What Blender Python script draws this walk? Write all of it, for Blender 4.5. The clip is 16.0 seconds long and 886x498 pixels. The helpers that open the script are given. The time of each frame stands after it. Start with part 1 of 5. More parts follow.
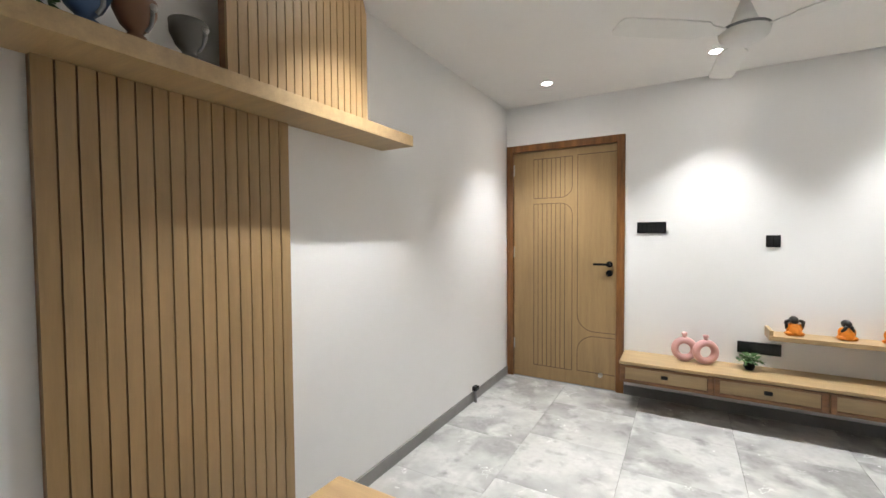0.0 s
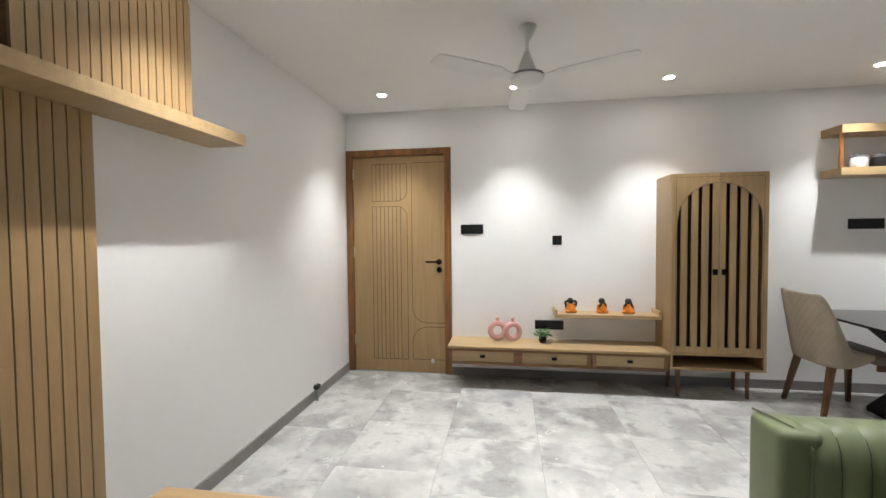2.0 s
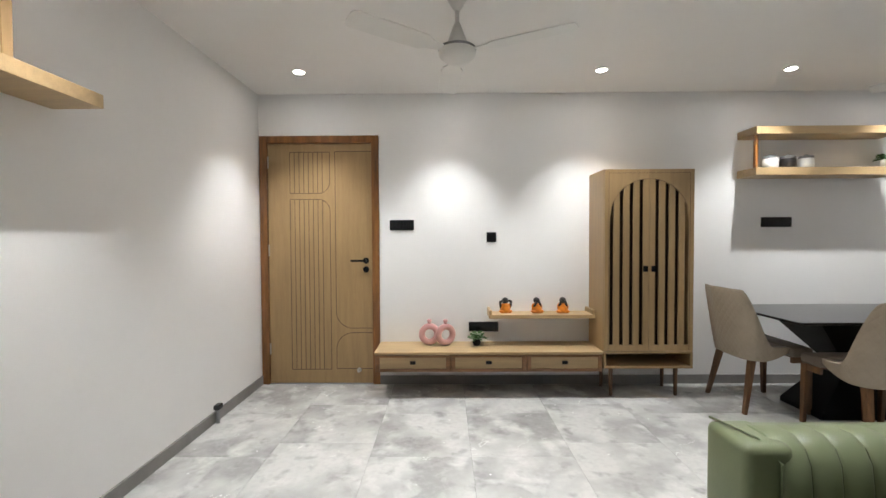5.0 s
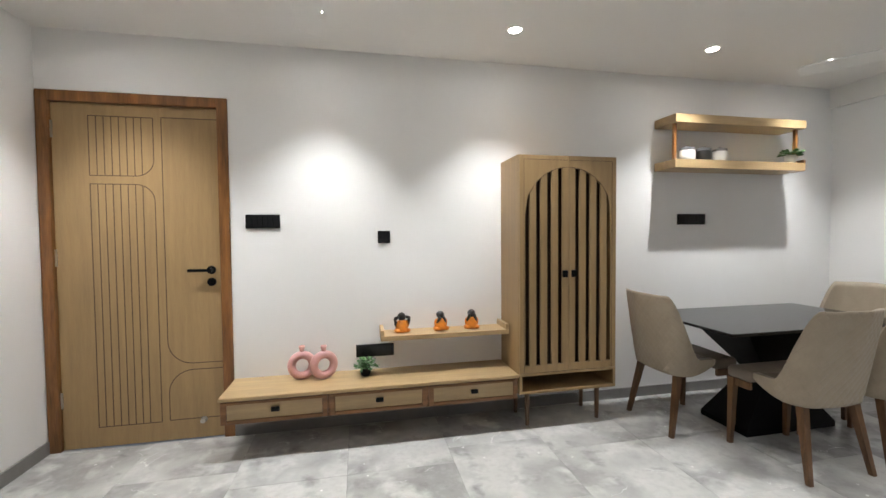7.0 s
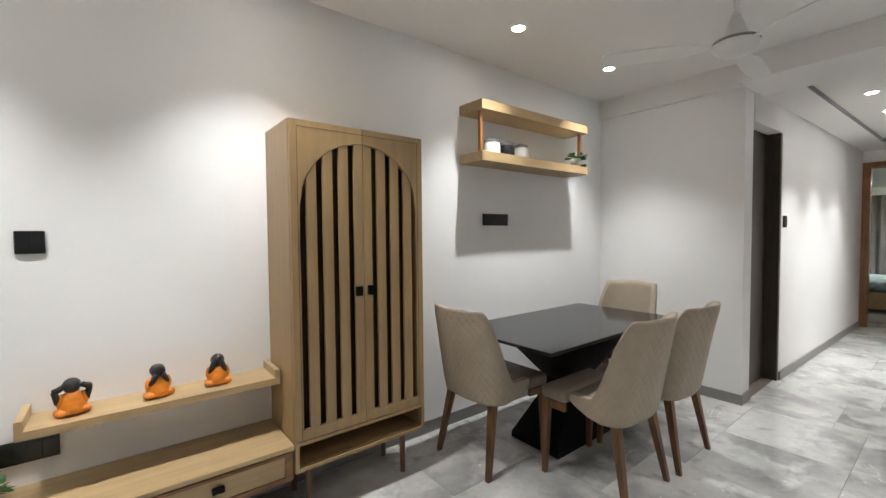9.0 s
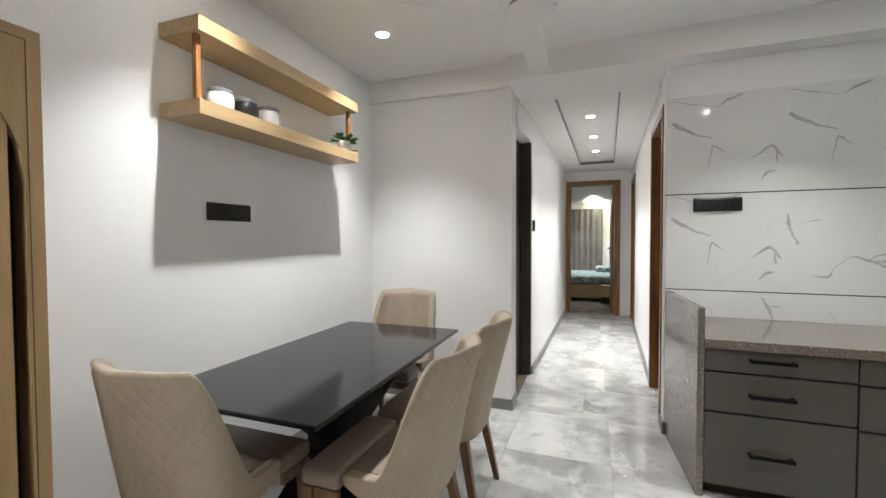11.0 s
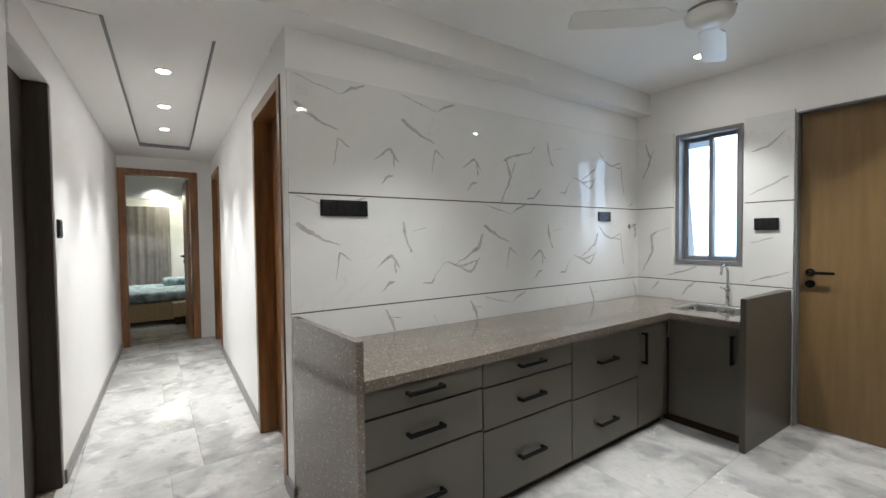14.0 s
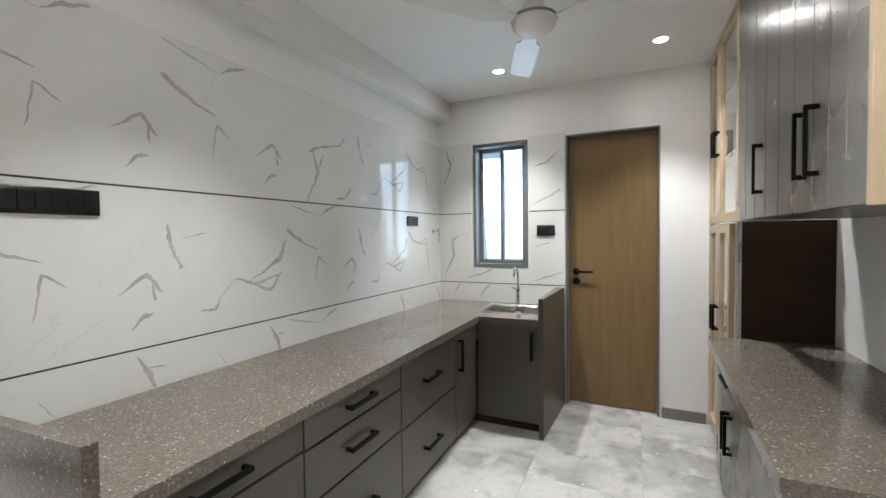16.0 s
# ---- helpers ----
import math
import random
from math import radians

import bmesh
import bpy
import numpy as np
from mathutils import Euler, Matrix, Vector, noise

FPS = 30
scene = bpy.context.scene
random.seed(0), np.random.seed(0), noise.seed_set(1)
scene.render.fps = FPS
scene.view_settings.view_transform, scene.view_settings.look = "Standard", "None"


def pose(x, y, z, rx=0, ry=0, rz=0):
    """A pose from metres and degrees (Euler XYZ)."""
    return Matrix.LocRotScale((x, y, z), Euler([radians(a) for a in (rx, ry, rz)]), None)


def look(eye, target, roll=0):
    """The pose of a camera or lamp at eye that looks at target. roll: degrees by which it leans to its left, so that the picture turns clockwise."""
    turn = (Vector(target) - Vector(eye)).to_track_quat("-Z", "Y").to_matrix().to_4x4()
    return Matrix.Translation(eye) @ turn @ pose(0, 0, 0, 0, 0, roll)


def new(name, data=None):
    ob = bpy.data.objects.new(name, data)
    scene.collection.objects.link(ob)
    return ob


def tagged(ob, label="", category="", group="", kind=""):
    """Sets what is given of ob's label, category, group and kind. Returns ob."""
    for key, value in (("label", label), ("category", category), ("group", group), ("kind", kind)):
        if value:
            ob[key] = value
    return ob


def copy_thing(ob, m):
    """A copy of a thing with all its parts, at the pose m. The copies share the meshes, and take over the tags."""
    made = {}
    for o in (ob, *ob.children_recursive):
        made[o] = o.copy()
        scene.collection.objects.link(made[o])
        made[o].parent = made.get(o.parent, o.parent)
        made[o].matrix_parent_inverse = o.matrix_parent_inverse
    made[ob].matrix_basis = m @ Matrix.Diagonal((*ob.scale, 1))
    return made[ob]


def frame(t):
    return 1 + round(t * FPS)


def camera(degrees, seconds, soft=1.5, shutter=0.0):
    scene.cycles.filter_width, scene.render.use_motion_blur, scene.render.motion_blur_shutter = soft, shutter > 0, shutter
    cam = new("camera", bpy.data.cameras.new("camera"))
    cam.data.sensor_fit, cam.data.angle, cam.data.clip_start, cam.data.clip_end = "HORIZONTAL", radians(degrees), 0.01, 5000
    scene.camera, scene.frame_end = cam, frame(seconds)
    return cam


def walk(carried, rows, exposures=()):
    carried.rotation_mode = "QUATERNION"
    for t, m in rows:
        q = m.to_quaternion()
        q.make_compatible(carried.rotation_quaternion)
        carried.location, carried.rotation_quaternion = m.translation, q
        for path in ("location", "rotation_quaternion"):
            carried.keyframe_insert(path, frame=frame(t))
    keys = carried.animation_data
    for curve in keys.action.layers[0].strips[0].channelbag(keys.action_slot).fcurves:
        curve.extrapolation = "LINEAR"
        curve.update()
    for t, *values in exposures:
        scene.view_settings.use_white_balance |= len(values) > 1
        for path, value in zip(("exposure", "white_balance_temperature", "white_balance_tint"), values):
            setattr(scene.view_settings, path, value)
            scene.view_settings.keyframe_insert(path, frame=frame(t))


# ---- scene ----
cam = camera(93.9, 16.0)
PATH = [
    (0, (-0.067, -0.021, 1.318), (-1.068, 1.709, 1.248), -0.4),
    (0.5, (-0.041, -0.037, 1.332), (-0.806, 1.809, 1.262), -0.6),
    (1, (0.015, -0.098, 1.327), (-0.57, 1.813, 1.258), -0.5),
    (1.5, (0.042, -0.154, 1.319), (-0.387, 1.798, 1.252), -0.6),
    (2, (0.044, -0.182, 1.313), (-0.264, 1.793, 1.244), -0.5),
    (2.5, (0.035, -0.229, 1.313), (-0.182, 1.758, 1.244), -0.4),
    (3, (0.021, -0.257, 1.314), (-0.118, 1.736, 1.242), -0.4),
    (3.5, (0.038, -0.242, 1.305), (-0.051, 1.755, 1.238), -0.5),
    (5.8, (0.161, 0.371, 1.233), (0.23, 2.369, 1.184), -0.4),
    (6, (0.187, 0.437, 1.239), (0.29, 2.433, 1.185), -0.5),
    (6.5, (0.238, 0.638, 1.262), (0.473, 2.623, 1.201), -0.5),
    (7, (0.308, 0.817, 1.267), (0.711, 2.774, 1.198), -0.5),
    (7.5, (0.368, 1.021, 1.262), (0.975, 2.925, 1.194), -0.5),
    (8, (0.46, 1.197, 1.255), (1.285, 3.018, 1.191), -0.5),
    (8.5, (0.599, 1.36, 1.268), (1.631, 3.071, 1.2), -0.6),
    (9, (0.727, 1.507, 1.273), (1.966, 3.075, 1.2), -0.5),
    (9.2, (0.781, 1.566, 1.264), (2.098, 3.07, 1.197), -0.5),
    (11.3, (1.447, 1.992, 1.247), (3.378, 2.509, 1.19), -0.4),
    (11.5, (1.52, 2.008, 1.259), (3.478, 2.415, 1.201), -0.6),
    (12, (1.668, 2.062, 1.251), (3.665, 2.162, 1.194), -0.5),
    (12.5, (1.807, 2.097, 1.257), (3.793, 1.861, 1.198), -0.5),
    (13, (1.94, 2.098, 1.252), (3.856, 1.528, 1.196), -0.6),
    (13.5, (2.063, 2.083, 1.27), (3.861, 1.208, 1.207), -0.5),
    (14, (2.208, 2.084, 1.287), (3.837, 0.926, 1.229), -0.6),
    (14.5, (2.342, 2.059, 1.288), (3.777, 0.668, 1.23), -0.6),
    (15, (2.447, 1.994, 1.306), (3.682, 0.422, 1.244), -0.6),
    (15.5, (2.539, 1.94, 1.314), (3.569, 0.227, 1.251), -0.6),
    (16, (2.612, 1.912, 1.316), (3.45, 0.097, 1.255), -0.7),
]
EXPOSURES = [(0, 0.10), (1.5, -0.02), (3.5, -0.07), (6.5, -0.09), (9, -0.10), (11.5, 0.15), (12.5, 0.12), (13.5, -0.05), (14.5, -0.03), (16, 0.12)]
walk(cam, [(t, look(eye, target, roll)) for t, eye, target, roll in PATH], EXPOSURES)

# ---- light ----
WORLD = bpy.data.worlds.new("world")
scene.world = WORLD
WORLD.use_nodes = True
_sky = WORLD.node_tree.nodes.new("ShaderNodeTexSky")
_sky.sky_type, _sky.sun_disc, _sky.sun_elevation, _sky.sun_rotation = "NISHITA", False, radians(38), radians(60)
WORLD.node_tree.links.new(_sky.outputs[0], WORLD.node_tree.nodes["Background"].inputs[0])
WORLD.node_tree.nodes["Background"].inputs[1].default_value = 0.11
SUN = new("sun", bpy.data.lights.new("sun", "SUN"))
SUN.data.energy, SUN.data.angle, SUN.data.color = 2.5, radians(0.5), (1, 0.95, 0.88)
SUN.rotation_euler = (radians(52), 0, radians(60))

CEIL = 2.47
SPOT_W, SPOT_COL = 110.0, (0.97, 0.985, 0.995)
NORTH_ROW = [(-0.975, 3.155), (0.106, 3.155), (1.233, 3.155), (2.604, 3.155), (3.586, 3.155)]
# (-0.97, -1.2) is an unseen, assumed lamp, added to brighten the west side
OTHER_SPOTS = [(-0.995, 1.32), (0.12, 1.25), (1.15, 1.25), (-0.97, -1.2), (2.47, -0.895), (3.474, -0.92), (3.53, 1.04), (2.43, 1.04)]
HALL_SPOTS = [(5.32, 1.985), (6.13, 1.96), (6.93, 1.935)]


def spot(x, y, z, watts=SPOT_W, size=84, col=SPOT_COL):
    lamp = new("downlight_beam", bpy.data.lights.new("downlight_beam", "SPOT"))
    lamp.data.energy, lamp.data.spot_size, lamp.data.spot_blend = watts, radians(size), 0.85
    lamp.data.shadow_soft_size, lamp.data.color = 0.014, col
    lamp.location = (x, y, z)
    return lamp


# ---- materials ----
def mat(name, col, rough=0.5, metal=0.0, scale=8.0, vary=0.06, bump=0.0, bscale=60.0, kind="noise", stretch=(1, 1, 1), rand=0.0, coat=0.0, fine=None, spec=0.5):
    """A procedural surface: base colour varied at two scales, roughness varied, fine relief."""
    m = bpy.data.materials.new(name)
    m.use_nodes = True
    nt = m.node_tree
    b = nt.nodes["Principled BSDF"]
    b.inputs["Roughness"].default_value, b.inputs["Metallic"].default_value = rough, metal
    b.inputs["Coat Weight"].default_value = coat
    b.inputs["Specular IOR Level"].default_value = spec
    tc = nt.nodes.new("ShaderNodeTexCoord")
    mp = nt.nodes.new("ShaderNodeMapping")
    mp.inputs["Scale"].default_value = stretch
    nt.links.new(tc.outputs["Object"], mp.inputs[0])
    n1, n2 = nt.nodes.new("ShaderNodeTexNoise"), nt.nodes.new("ShaderNodeTexNoise")
    n1.inputs["Scale"].default_value, n2.inputs["Scale"].default_value = scale, scale * 6
    n1.inputs["Detail"].default_value = n2.inputs["Detail"].default_value = 6
    add = nt.nodes.new("ShaderNodeMath")
    add.operation = "MULTIPLY_ADD"
    nt.links.new(mp.outputs[0], n1.inputs[0]), nt.links.new(mp.outputs[0], n2.inputs[0])
    nt.links.new(n2.outputs[0], add.inputs[0])
    add.inputs[1].default_value = 0.4
    nt.links.new(n1.outputs[0], add.inputs[2])
    ramp = nt.nodes.new("ShaderNodeValToRGB")
    ramp.color_ramp.elements[0].position, ramp.color_ramp.elements[1].position = 0.45, 0.95
    lo = fine or [max(0.0, c * (1 - 2 * vary)) for c in col]
    ramp.color_ramp.elements[0].color = (*lo, 1)
    ramp.color_ramp.elements[1].color = (*[min(1, c * (1 + vary)) for c in col], 1)
    nt.links.new(add.outputs[0], ramp.inputs[0])
    out = ramp.outputs[0]
    if rand:
        info, hsv, mr = nt.nodes.new("ShaderNodeObjectInfo"), nt.nodes.new("ShaderNodeHueSaturation"), nt.nodes.new("ShaderNodeMapRange")
        mr.inputs["To Min"].default_value, mr.inputs["To Max"].default_value = 1 - rand, 1 + rand
        nt.links.new(info.outputs["Random"], mr.inputs[0]), nt.links.new(mr.outputs[0], hsv.inputs["Value"])
        nt.links.new(out, hsv.inputs["Color"])
        out = hsv.outputs[0]
    nt.links.new(out, b.inputs["Base Color"])
    rr = nt.nodes.new("ShaderNodeMapRange")
    rr.inputs["To Min"].default_value, rr.inputs["To Max"].default_value = max(0.02, rough * 0.85), min(1, rough * 1.15)
    nt.links.new(n1.outputs[0], rr.inputs[0]), nt.links.new(rr.outputs[0], b.inputs["Roughness"])
    if bump:
        n3, bp = nt.nodes.new("ShaderNodeTexNoise"), nt.nodes.new("ShaderNodeBump")
        n3.inputs["Scale"].default_value, n3.inputs["Detail"].default_value = bscale, 4
        bp.inputs["Strength"].default_value, bp.inputs["Distance"].default_value = bump, 0.002
        nt.links.new(mp.outputs[0], n3.inputs[0]), nt.links.new(n3.outputs[0], bp.inputs["Height"])
        nt.links.new(bp.outputs[0], b.inputs["Normal"])
    return m


def glow(name, col, strength):
    m = bpy.data.materials.new(name)
    m.use_nodes = True
    b = m.node_tree.nodes["Principled BSDF"]
    b.inputs["Emission Color"].default_value, b.inputs["Emission Strength"].default_value = (*col, 1), strength
    return m


def glass(name, col=(1, 1, 1), rough=0.0):
    m = bpy.data.materials.new(name)
    m.use_nodes = True
    b = m.node_tree.nodes["Principled BSDF"]
    b.inputs["Base Color"].default_value = (*col, 1)
    b.inputs["Transmission Weight"].default_value, b.inputs["Roughness"].default_value, b.inputs["IOR"].default_value = 1, rough, 1.45
    return m


M = {}
M["wall"] = mat("wall_paint", (0.80, 0.79, 0.775), 0.55, vary=0.012, scale=1.5, bump=0.12, bscale=90)
M["ceil"] = mat("ceiling_paint", (0.78, 0.765, 0.74), 0.6, vary=0.01, scale=1.5)
M["oak"] = mat("oak_laminate", (0.35, 0.228, 0.105), 0.45, vary=0.08, scale=5, stretch=(6, 6, 0.5), bump=0.1)
M["oakh"] = mat("oak_laminate_lengthwise", (0.42, 0.295, 0.15), 0.42, vary=0.10, scale=5, stretch=(0.5, 6, 6), bump=0.1)
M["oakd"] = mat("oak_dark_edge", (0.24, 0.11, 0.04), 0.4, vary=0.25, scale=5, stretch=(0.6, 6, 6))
# dark brown standing in for the shade inside carved lines
M["groove_shade"] = mat("groove_shadow_line", (0.09, 0.05, 0.025), 0.6)
M["teak"] = mat("teak_varnished", (0.235, 0.096, 0.025), 0.36, vary=0.3, scale=4, stretch=(7, 7, 0.6), bump=0.15, coat=0.2)
M["walnut"] = mat("walnut_leg", (0.14, 0.068, 0.028), 0.4, vary=0.25, scale=6, stretch=(6, 6, 0.8))
M["skirt"] = mat("grey_skirting", (0.22, 0.21, 0.20), 0.35, vary=0.1, scale=4)
M["grey"] = mat("grey_laminate", (0.080, 0.071, 0.056), 0.36, vary=0.04, scale=3)
M["greyl"] = mat("light_grey_laminate", (0.21, 0.196, 0.178), 0.27, vary=0.04, scale=3)
M["black"] = mat("matt_black_metal", (0.004, 0.004, 0.004), 0.45, vary=0.1, spec=0.12)
M["bplast"] = mat("black_switch_plastic", (0.010, 0.010, 0.011), 0.25, vary=0.1)
# dark side panel's brown; elsewhere the shade inside cabinets and gaps, as colour
M["dark"] = mat("dark_panel_and_interior_shade", (0.045, 0.030, 0.020), 0.7, spec=0.1)
M["btop"] = mat("black_polished_top", (0.009, 0.009, 0.010), 0.10, vary=0.2, scale=30, spec=0.28)
M["fab"] = mat("taupe_leatherette", (0.33, 0.27, 0.20), 0.5, vary=0.05, scale=12, bump=0.15, bscale=300)
M["fabd"] = mat("taupe_seat_fabric", (0.20, 0.16, 0.125), 0.55, vary=0.06, scale=12, bump=0.15, bscale=300)
# darker green for the seams, with the creases' shade put into it
M["greend"] = mat("olive_green_seam_shade", (0.055, 0.065, 0.03), 0.7)
M["green"] = mat("olive_green_leatherette", (0.155, 0.180, 0.095), 0.42, vary=0.06, scale=8, bump=0.2, bscale=200)
M["steel"] = mat("brushed_steel", (0.55, 0.54, 0.52), 0.28, metal=1, vary=0.05)
M["chrome"] = mat("chrome", (0.7, 0.7, 0.7), 0.1, metal=1, vary=0.02)
M["alu"] = mat("grey_aluminium", (0.22, 0.22, 0.225), 0.4, metal=0.4, vary=0.05)
M["white"] = mat("white_enamel", (0.72, 0.71, 0.68), 0.35, vary=0.02)
M["cream"] = mat("cream_wood", (0.52, 0.40, 0.26), 0.45, vary=0.08, stretch=(5, 5, 0.6))
M["glow"] = glow("lamp_diffuser", (1, 0.975, 0.95), 140)
M["glass"] = glass("clear_glass")
M["frost"] = glass("frosted_glass", (0.96, 0.98, 1.0), 0.12)
M["pink"] = mat("pink_ceramic", (0.60, 0.33, 0.31), 0.35, vary=0.05)
M["orange"] = mat("orange_robe", (0.66, 0.20, 0.012), 0.45, vary=0.12, scale=40)
M["hair"] = mat("black_paint", (0.015, 0.013, 0.012), 0.35)
M["leaf"] = mat("leaf_green", (0.06, 0.15, 0.045), 0.45, vary=0.25, scale=50)
M["curtain"] = mat("grey_curtain", (0.30, 0.28, 0.265), 0.8, vary=0.08)
M["sheet"] = mat("teal_bedsheet", (0.36, 0.47, 0.50), 0.7, vary=0.4, scale=9)
M["door"] = mat("brown_laminate_door", (0.19, 0.117, 0.046), 0.4, vary=0.08, scale=5, stretch=(7, 7, 0.5))
M["ddark"] = mat("dark_veneer_door", (0.055, 0.042, 0.031), 0.4, vary=0.2, scale=5, stretch=(7, 7, 0.5))


def mix(nt, a, b, fac, mode="MIX"):
    n = nt.nodes.new("ShaderNodeMix")
    n.data_type, n.blend_type = "RGBA", mode
    for sock, v in ((n.inputs[6], a), (n.inputs[7], b), (n.inputs[0], fac)):
        if isinstance(v, (tuple, float, int)):
            sock.default_value = v
        else:
            nt.links.new(v, sock)
    return n.outputs[2]


def tile_stone():
    """Polished grey stone-look tile: clouds, darker patches, thin pale veins; each tile takes its own cut of it."""
    m = bpy.data.materials.new("grey_stone_tile")
    m.use_nodes = True
    nt = m.node_tree
    b = nt.nodes["Principled BSDF"]
    tc, info = nt.nodes.new("ShaderNodeTexCoord"), nt.nodes.new("ShaderNodeObjectInfo")
    sc = nt.nodes.new("ShaderNodeVectorMath")
    sc.operation = "MULTIPLY_ADD"
    cmb = nt.nodes.new("ShaderNodeCombineXYZ")
    for i in (0, 1, 2):
        nt.links.new(info.outputs["Random"], cmb.inputs[i])
    sc.inputs[1].default_value = (37, 53, 71)
    nt.links.new(cmb.outputs[0], sc.inputs[0]), nt.links.new(tc.outputs["Object"], sc.inputs[2])

    def noise(scale, detail, dist, lo, hi):
        n, r = nt.nodes.new("ShaderNodeTexNoise"), nt.nodes.new("ShaderNodeMapRange")
        n.inputs["Scale"].default_value, n.inputs["Detail"].default_value, n.inputs["Distortion"].default_value = scale, detail, dist
        nt.links.new(sc.outputs[0], n.inputs[0]), nt.links.new(n.outputs[0], r.inputs[0])
        r.inputs["From Min"].default_value, r.inputs["From Max"].default_value = lo, hi
        return r.outputs[0]

    col = mix(nt, (0.31, 0.305, 0.295, 1), (0.52, 0.512, 0.49, 1), noise(2.1, 12, 0.15, 0.38, 0.58))
    col = mix(nt, col, (0.56, 0.55, 0.53, 1), noise(5.5, 12, 0.3, 0.50, 0.66))
    col = mix(nt, col, (0.22, 0.216, 0.21, 1), noise(9, 14, 0.2, 0.57, 0.82))
    col = mix(nt, col, (0.42, 0.415, 0.40, 1), noise(30, 10, 0.0, 0.46, 1.0))

    def times(*socks):
        out = socks[0]
        for q in socks[1:]:
            n = nt.nodes.new("ShaderNodeMath")
            n.operation = "MULTIPLY"
            nt.links.new(out, n.inputs[0]), nt.links.new(q, n.inputs[1])
            out = n.outputs[0]
        return out

    crack = times(noise(2.4, 6, 0.7, 0.4965, 0.5), noise(2.4, 6, 0.7, 0.5035, 0.5), noise(3.1, 2, 0, 0.57, 0.62))
    col = mix(nt, col, (0.78, 0.77, 0.75, 1), crack)
    vor, lim = nt.nodes.new("ShaderNodeTexVoronoi"), nt.nodes.new("ShaderNodeMapRange")
    vor.inputs["Scale"].default_value = 11
    nt.links.new(sc.outputs[0], vor.inputs["Vector"]), nt.links.new(vor.outputs["Distance"], lim.inputs[0])
    lim.inputs["From Min"].default_value, lim.inputs["From Max"].default_value = 0.085, 0.05
    col = mix(nt, col, (0.76, 0.75, 0.73, 1), times(lim.outputs[0], noise(6, 2, 0, 0.5, 0.56)))
    nt.links.new(col, b.inputs["Base Color"])
    b.inputs["Roughness"].default_value = 0.16
    rr = nt.nodes.new("ShaderNodeMapRange")
    rr.inputs["To Min"].default_value, rr.inputs["To Max"].default_value = 0.06, 0.14
    nt.links.new(noise(9, 4, 0, 0.3, 0.7), rr.inputs[0]), nt.links.new(rr.outputs[0], b.inputs["Roughness"])
    return m


def granite():
    m = mat("brown_grey_granite", (0.165, 0.138, 0.112), 0.11, vary=0.12, scale=3)
    nt, b = m.node_tree, m.node_tree.nodes["Principled BSDF"]
    tc, v, r = nt.nodes.new("ShaderNodeTexCoord"), nt.nodes.new("ShaderNodeTexVoronoi"), nt.nodes.new("ShaderNodeValToRGB")
    v.inputs["Scale"].default_value = 210
    nt.links.new(tc.outputs["Object"], v.inputs["Vector"]), nt.links.new(v.outputs["Color"], r.inputs[0])
    r.color_ramp.elements[0].position, r.color_ramp.elements[0].color = 0.1, (0.095, 0.080, 0.064, 1)
    r.color_ramp.elements[1].position, r.color_ramp.elements[1].color = 0.85, (0.225, 0.19, 0.158, 1)
    e = r.color_ramp.elements.new(0.93)
    e.color = (0.62, 0.56, 0.48, 1)
    old = b.inputs["Base Color"].links[0].from_socket
    nt.links.new(mix(nt, old, r.outputs[0], 0.7), b.inputs["Base Color"])
    return m


def quilt():
    """The same leatherette stitched in diamonds, by the surface's own path coordinates."""
    m = mat("quilted_taupe_leatherette", (0.33, 0.27, 0.20), 0.5, vary=0.05, scale=12)
    nt, b = m.node_tree, m.node_tree.nodes["Principled BSDF"]
    uv, sp = nt.nodes.new("ShaderNodeUVMap"), nt.nodes.new("ShaderNodeSeparateXYZ")
    uv.uv_map = "path"
    nt.links.new(uv.outputs[0], sp.inputs[0])

    def op(kind, a, c=None):
        n = nt.nodes.new("ShaderNodeMath")
        n.operation = kind
        for sock, v in zip(n.inputs, (a, c)):
            if isinstance(v, (int, float)):
                sock.default_value = v
            elif v is not None:
                nt.links.new(v, sock)
        return n.outputs[0]

    u, v = op("MULTIPLY", sp.outputs[0], math.pi / 0.044), op("MULTIPLY", sp.outputs[1], math.pi / 0.058)
    h = op("MULTIPLY", op("ABSOLUTE", op("SINE", op("ADD", u, v))), op("ABSOLUTE", op("SINE", op("SUBTRACT", u, v))))
    h = op("POWER", h, 0.35)
    bp = nt.nodes.new("ShaderNodeBump")
    bp.inputs["Strength"].default_value, bp.inputs["Distance"].default_value = 0.7, 0.004
    nt.links.new(h, bp.inputs["Height"]), nt.links.new(bp.outputs[0], b.inputs["Normal"])
    return m


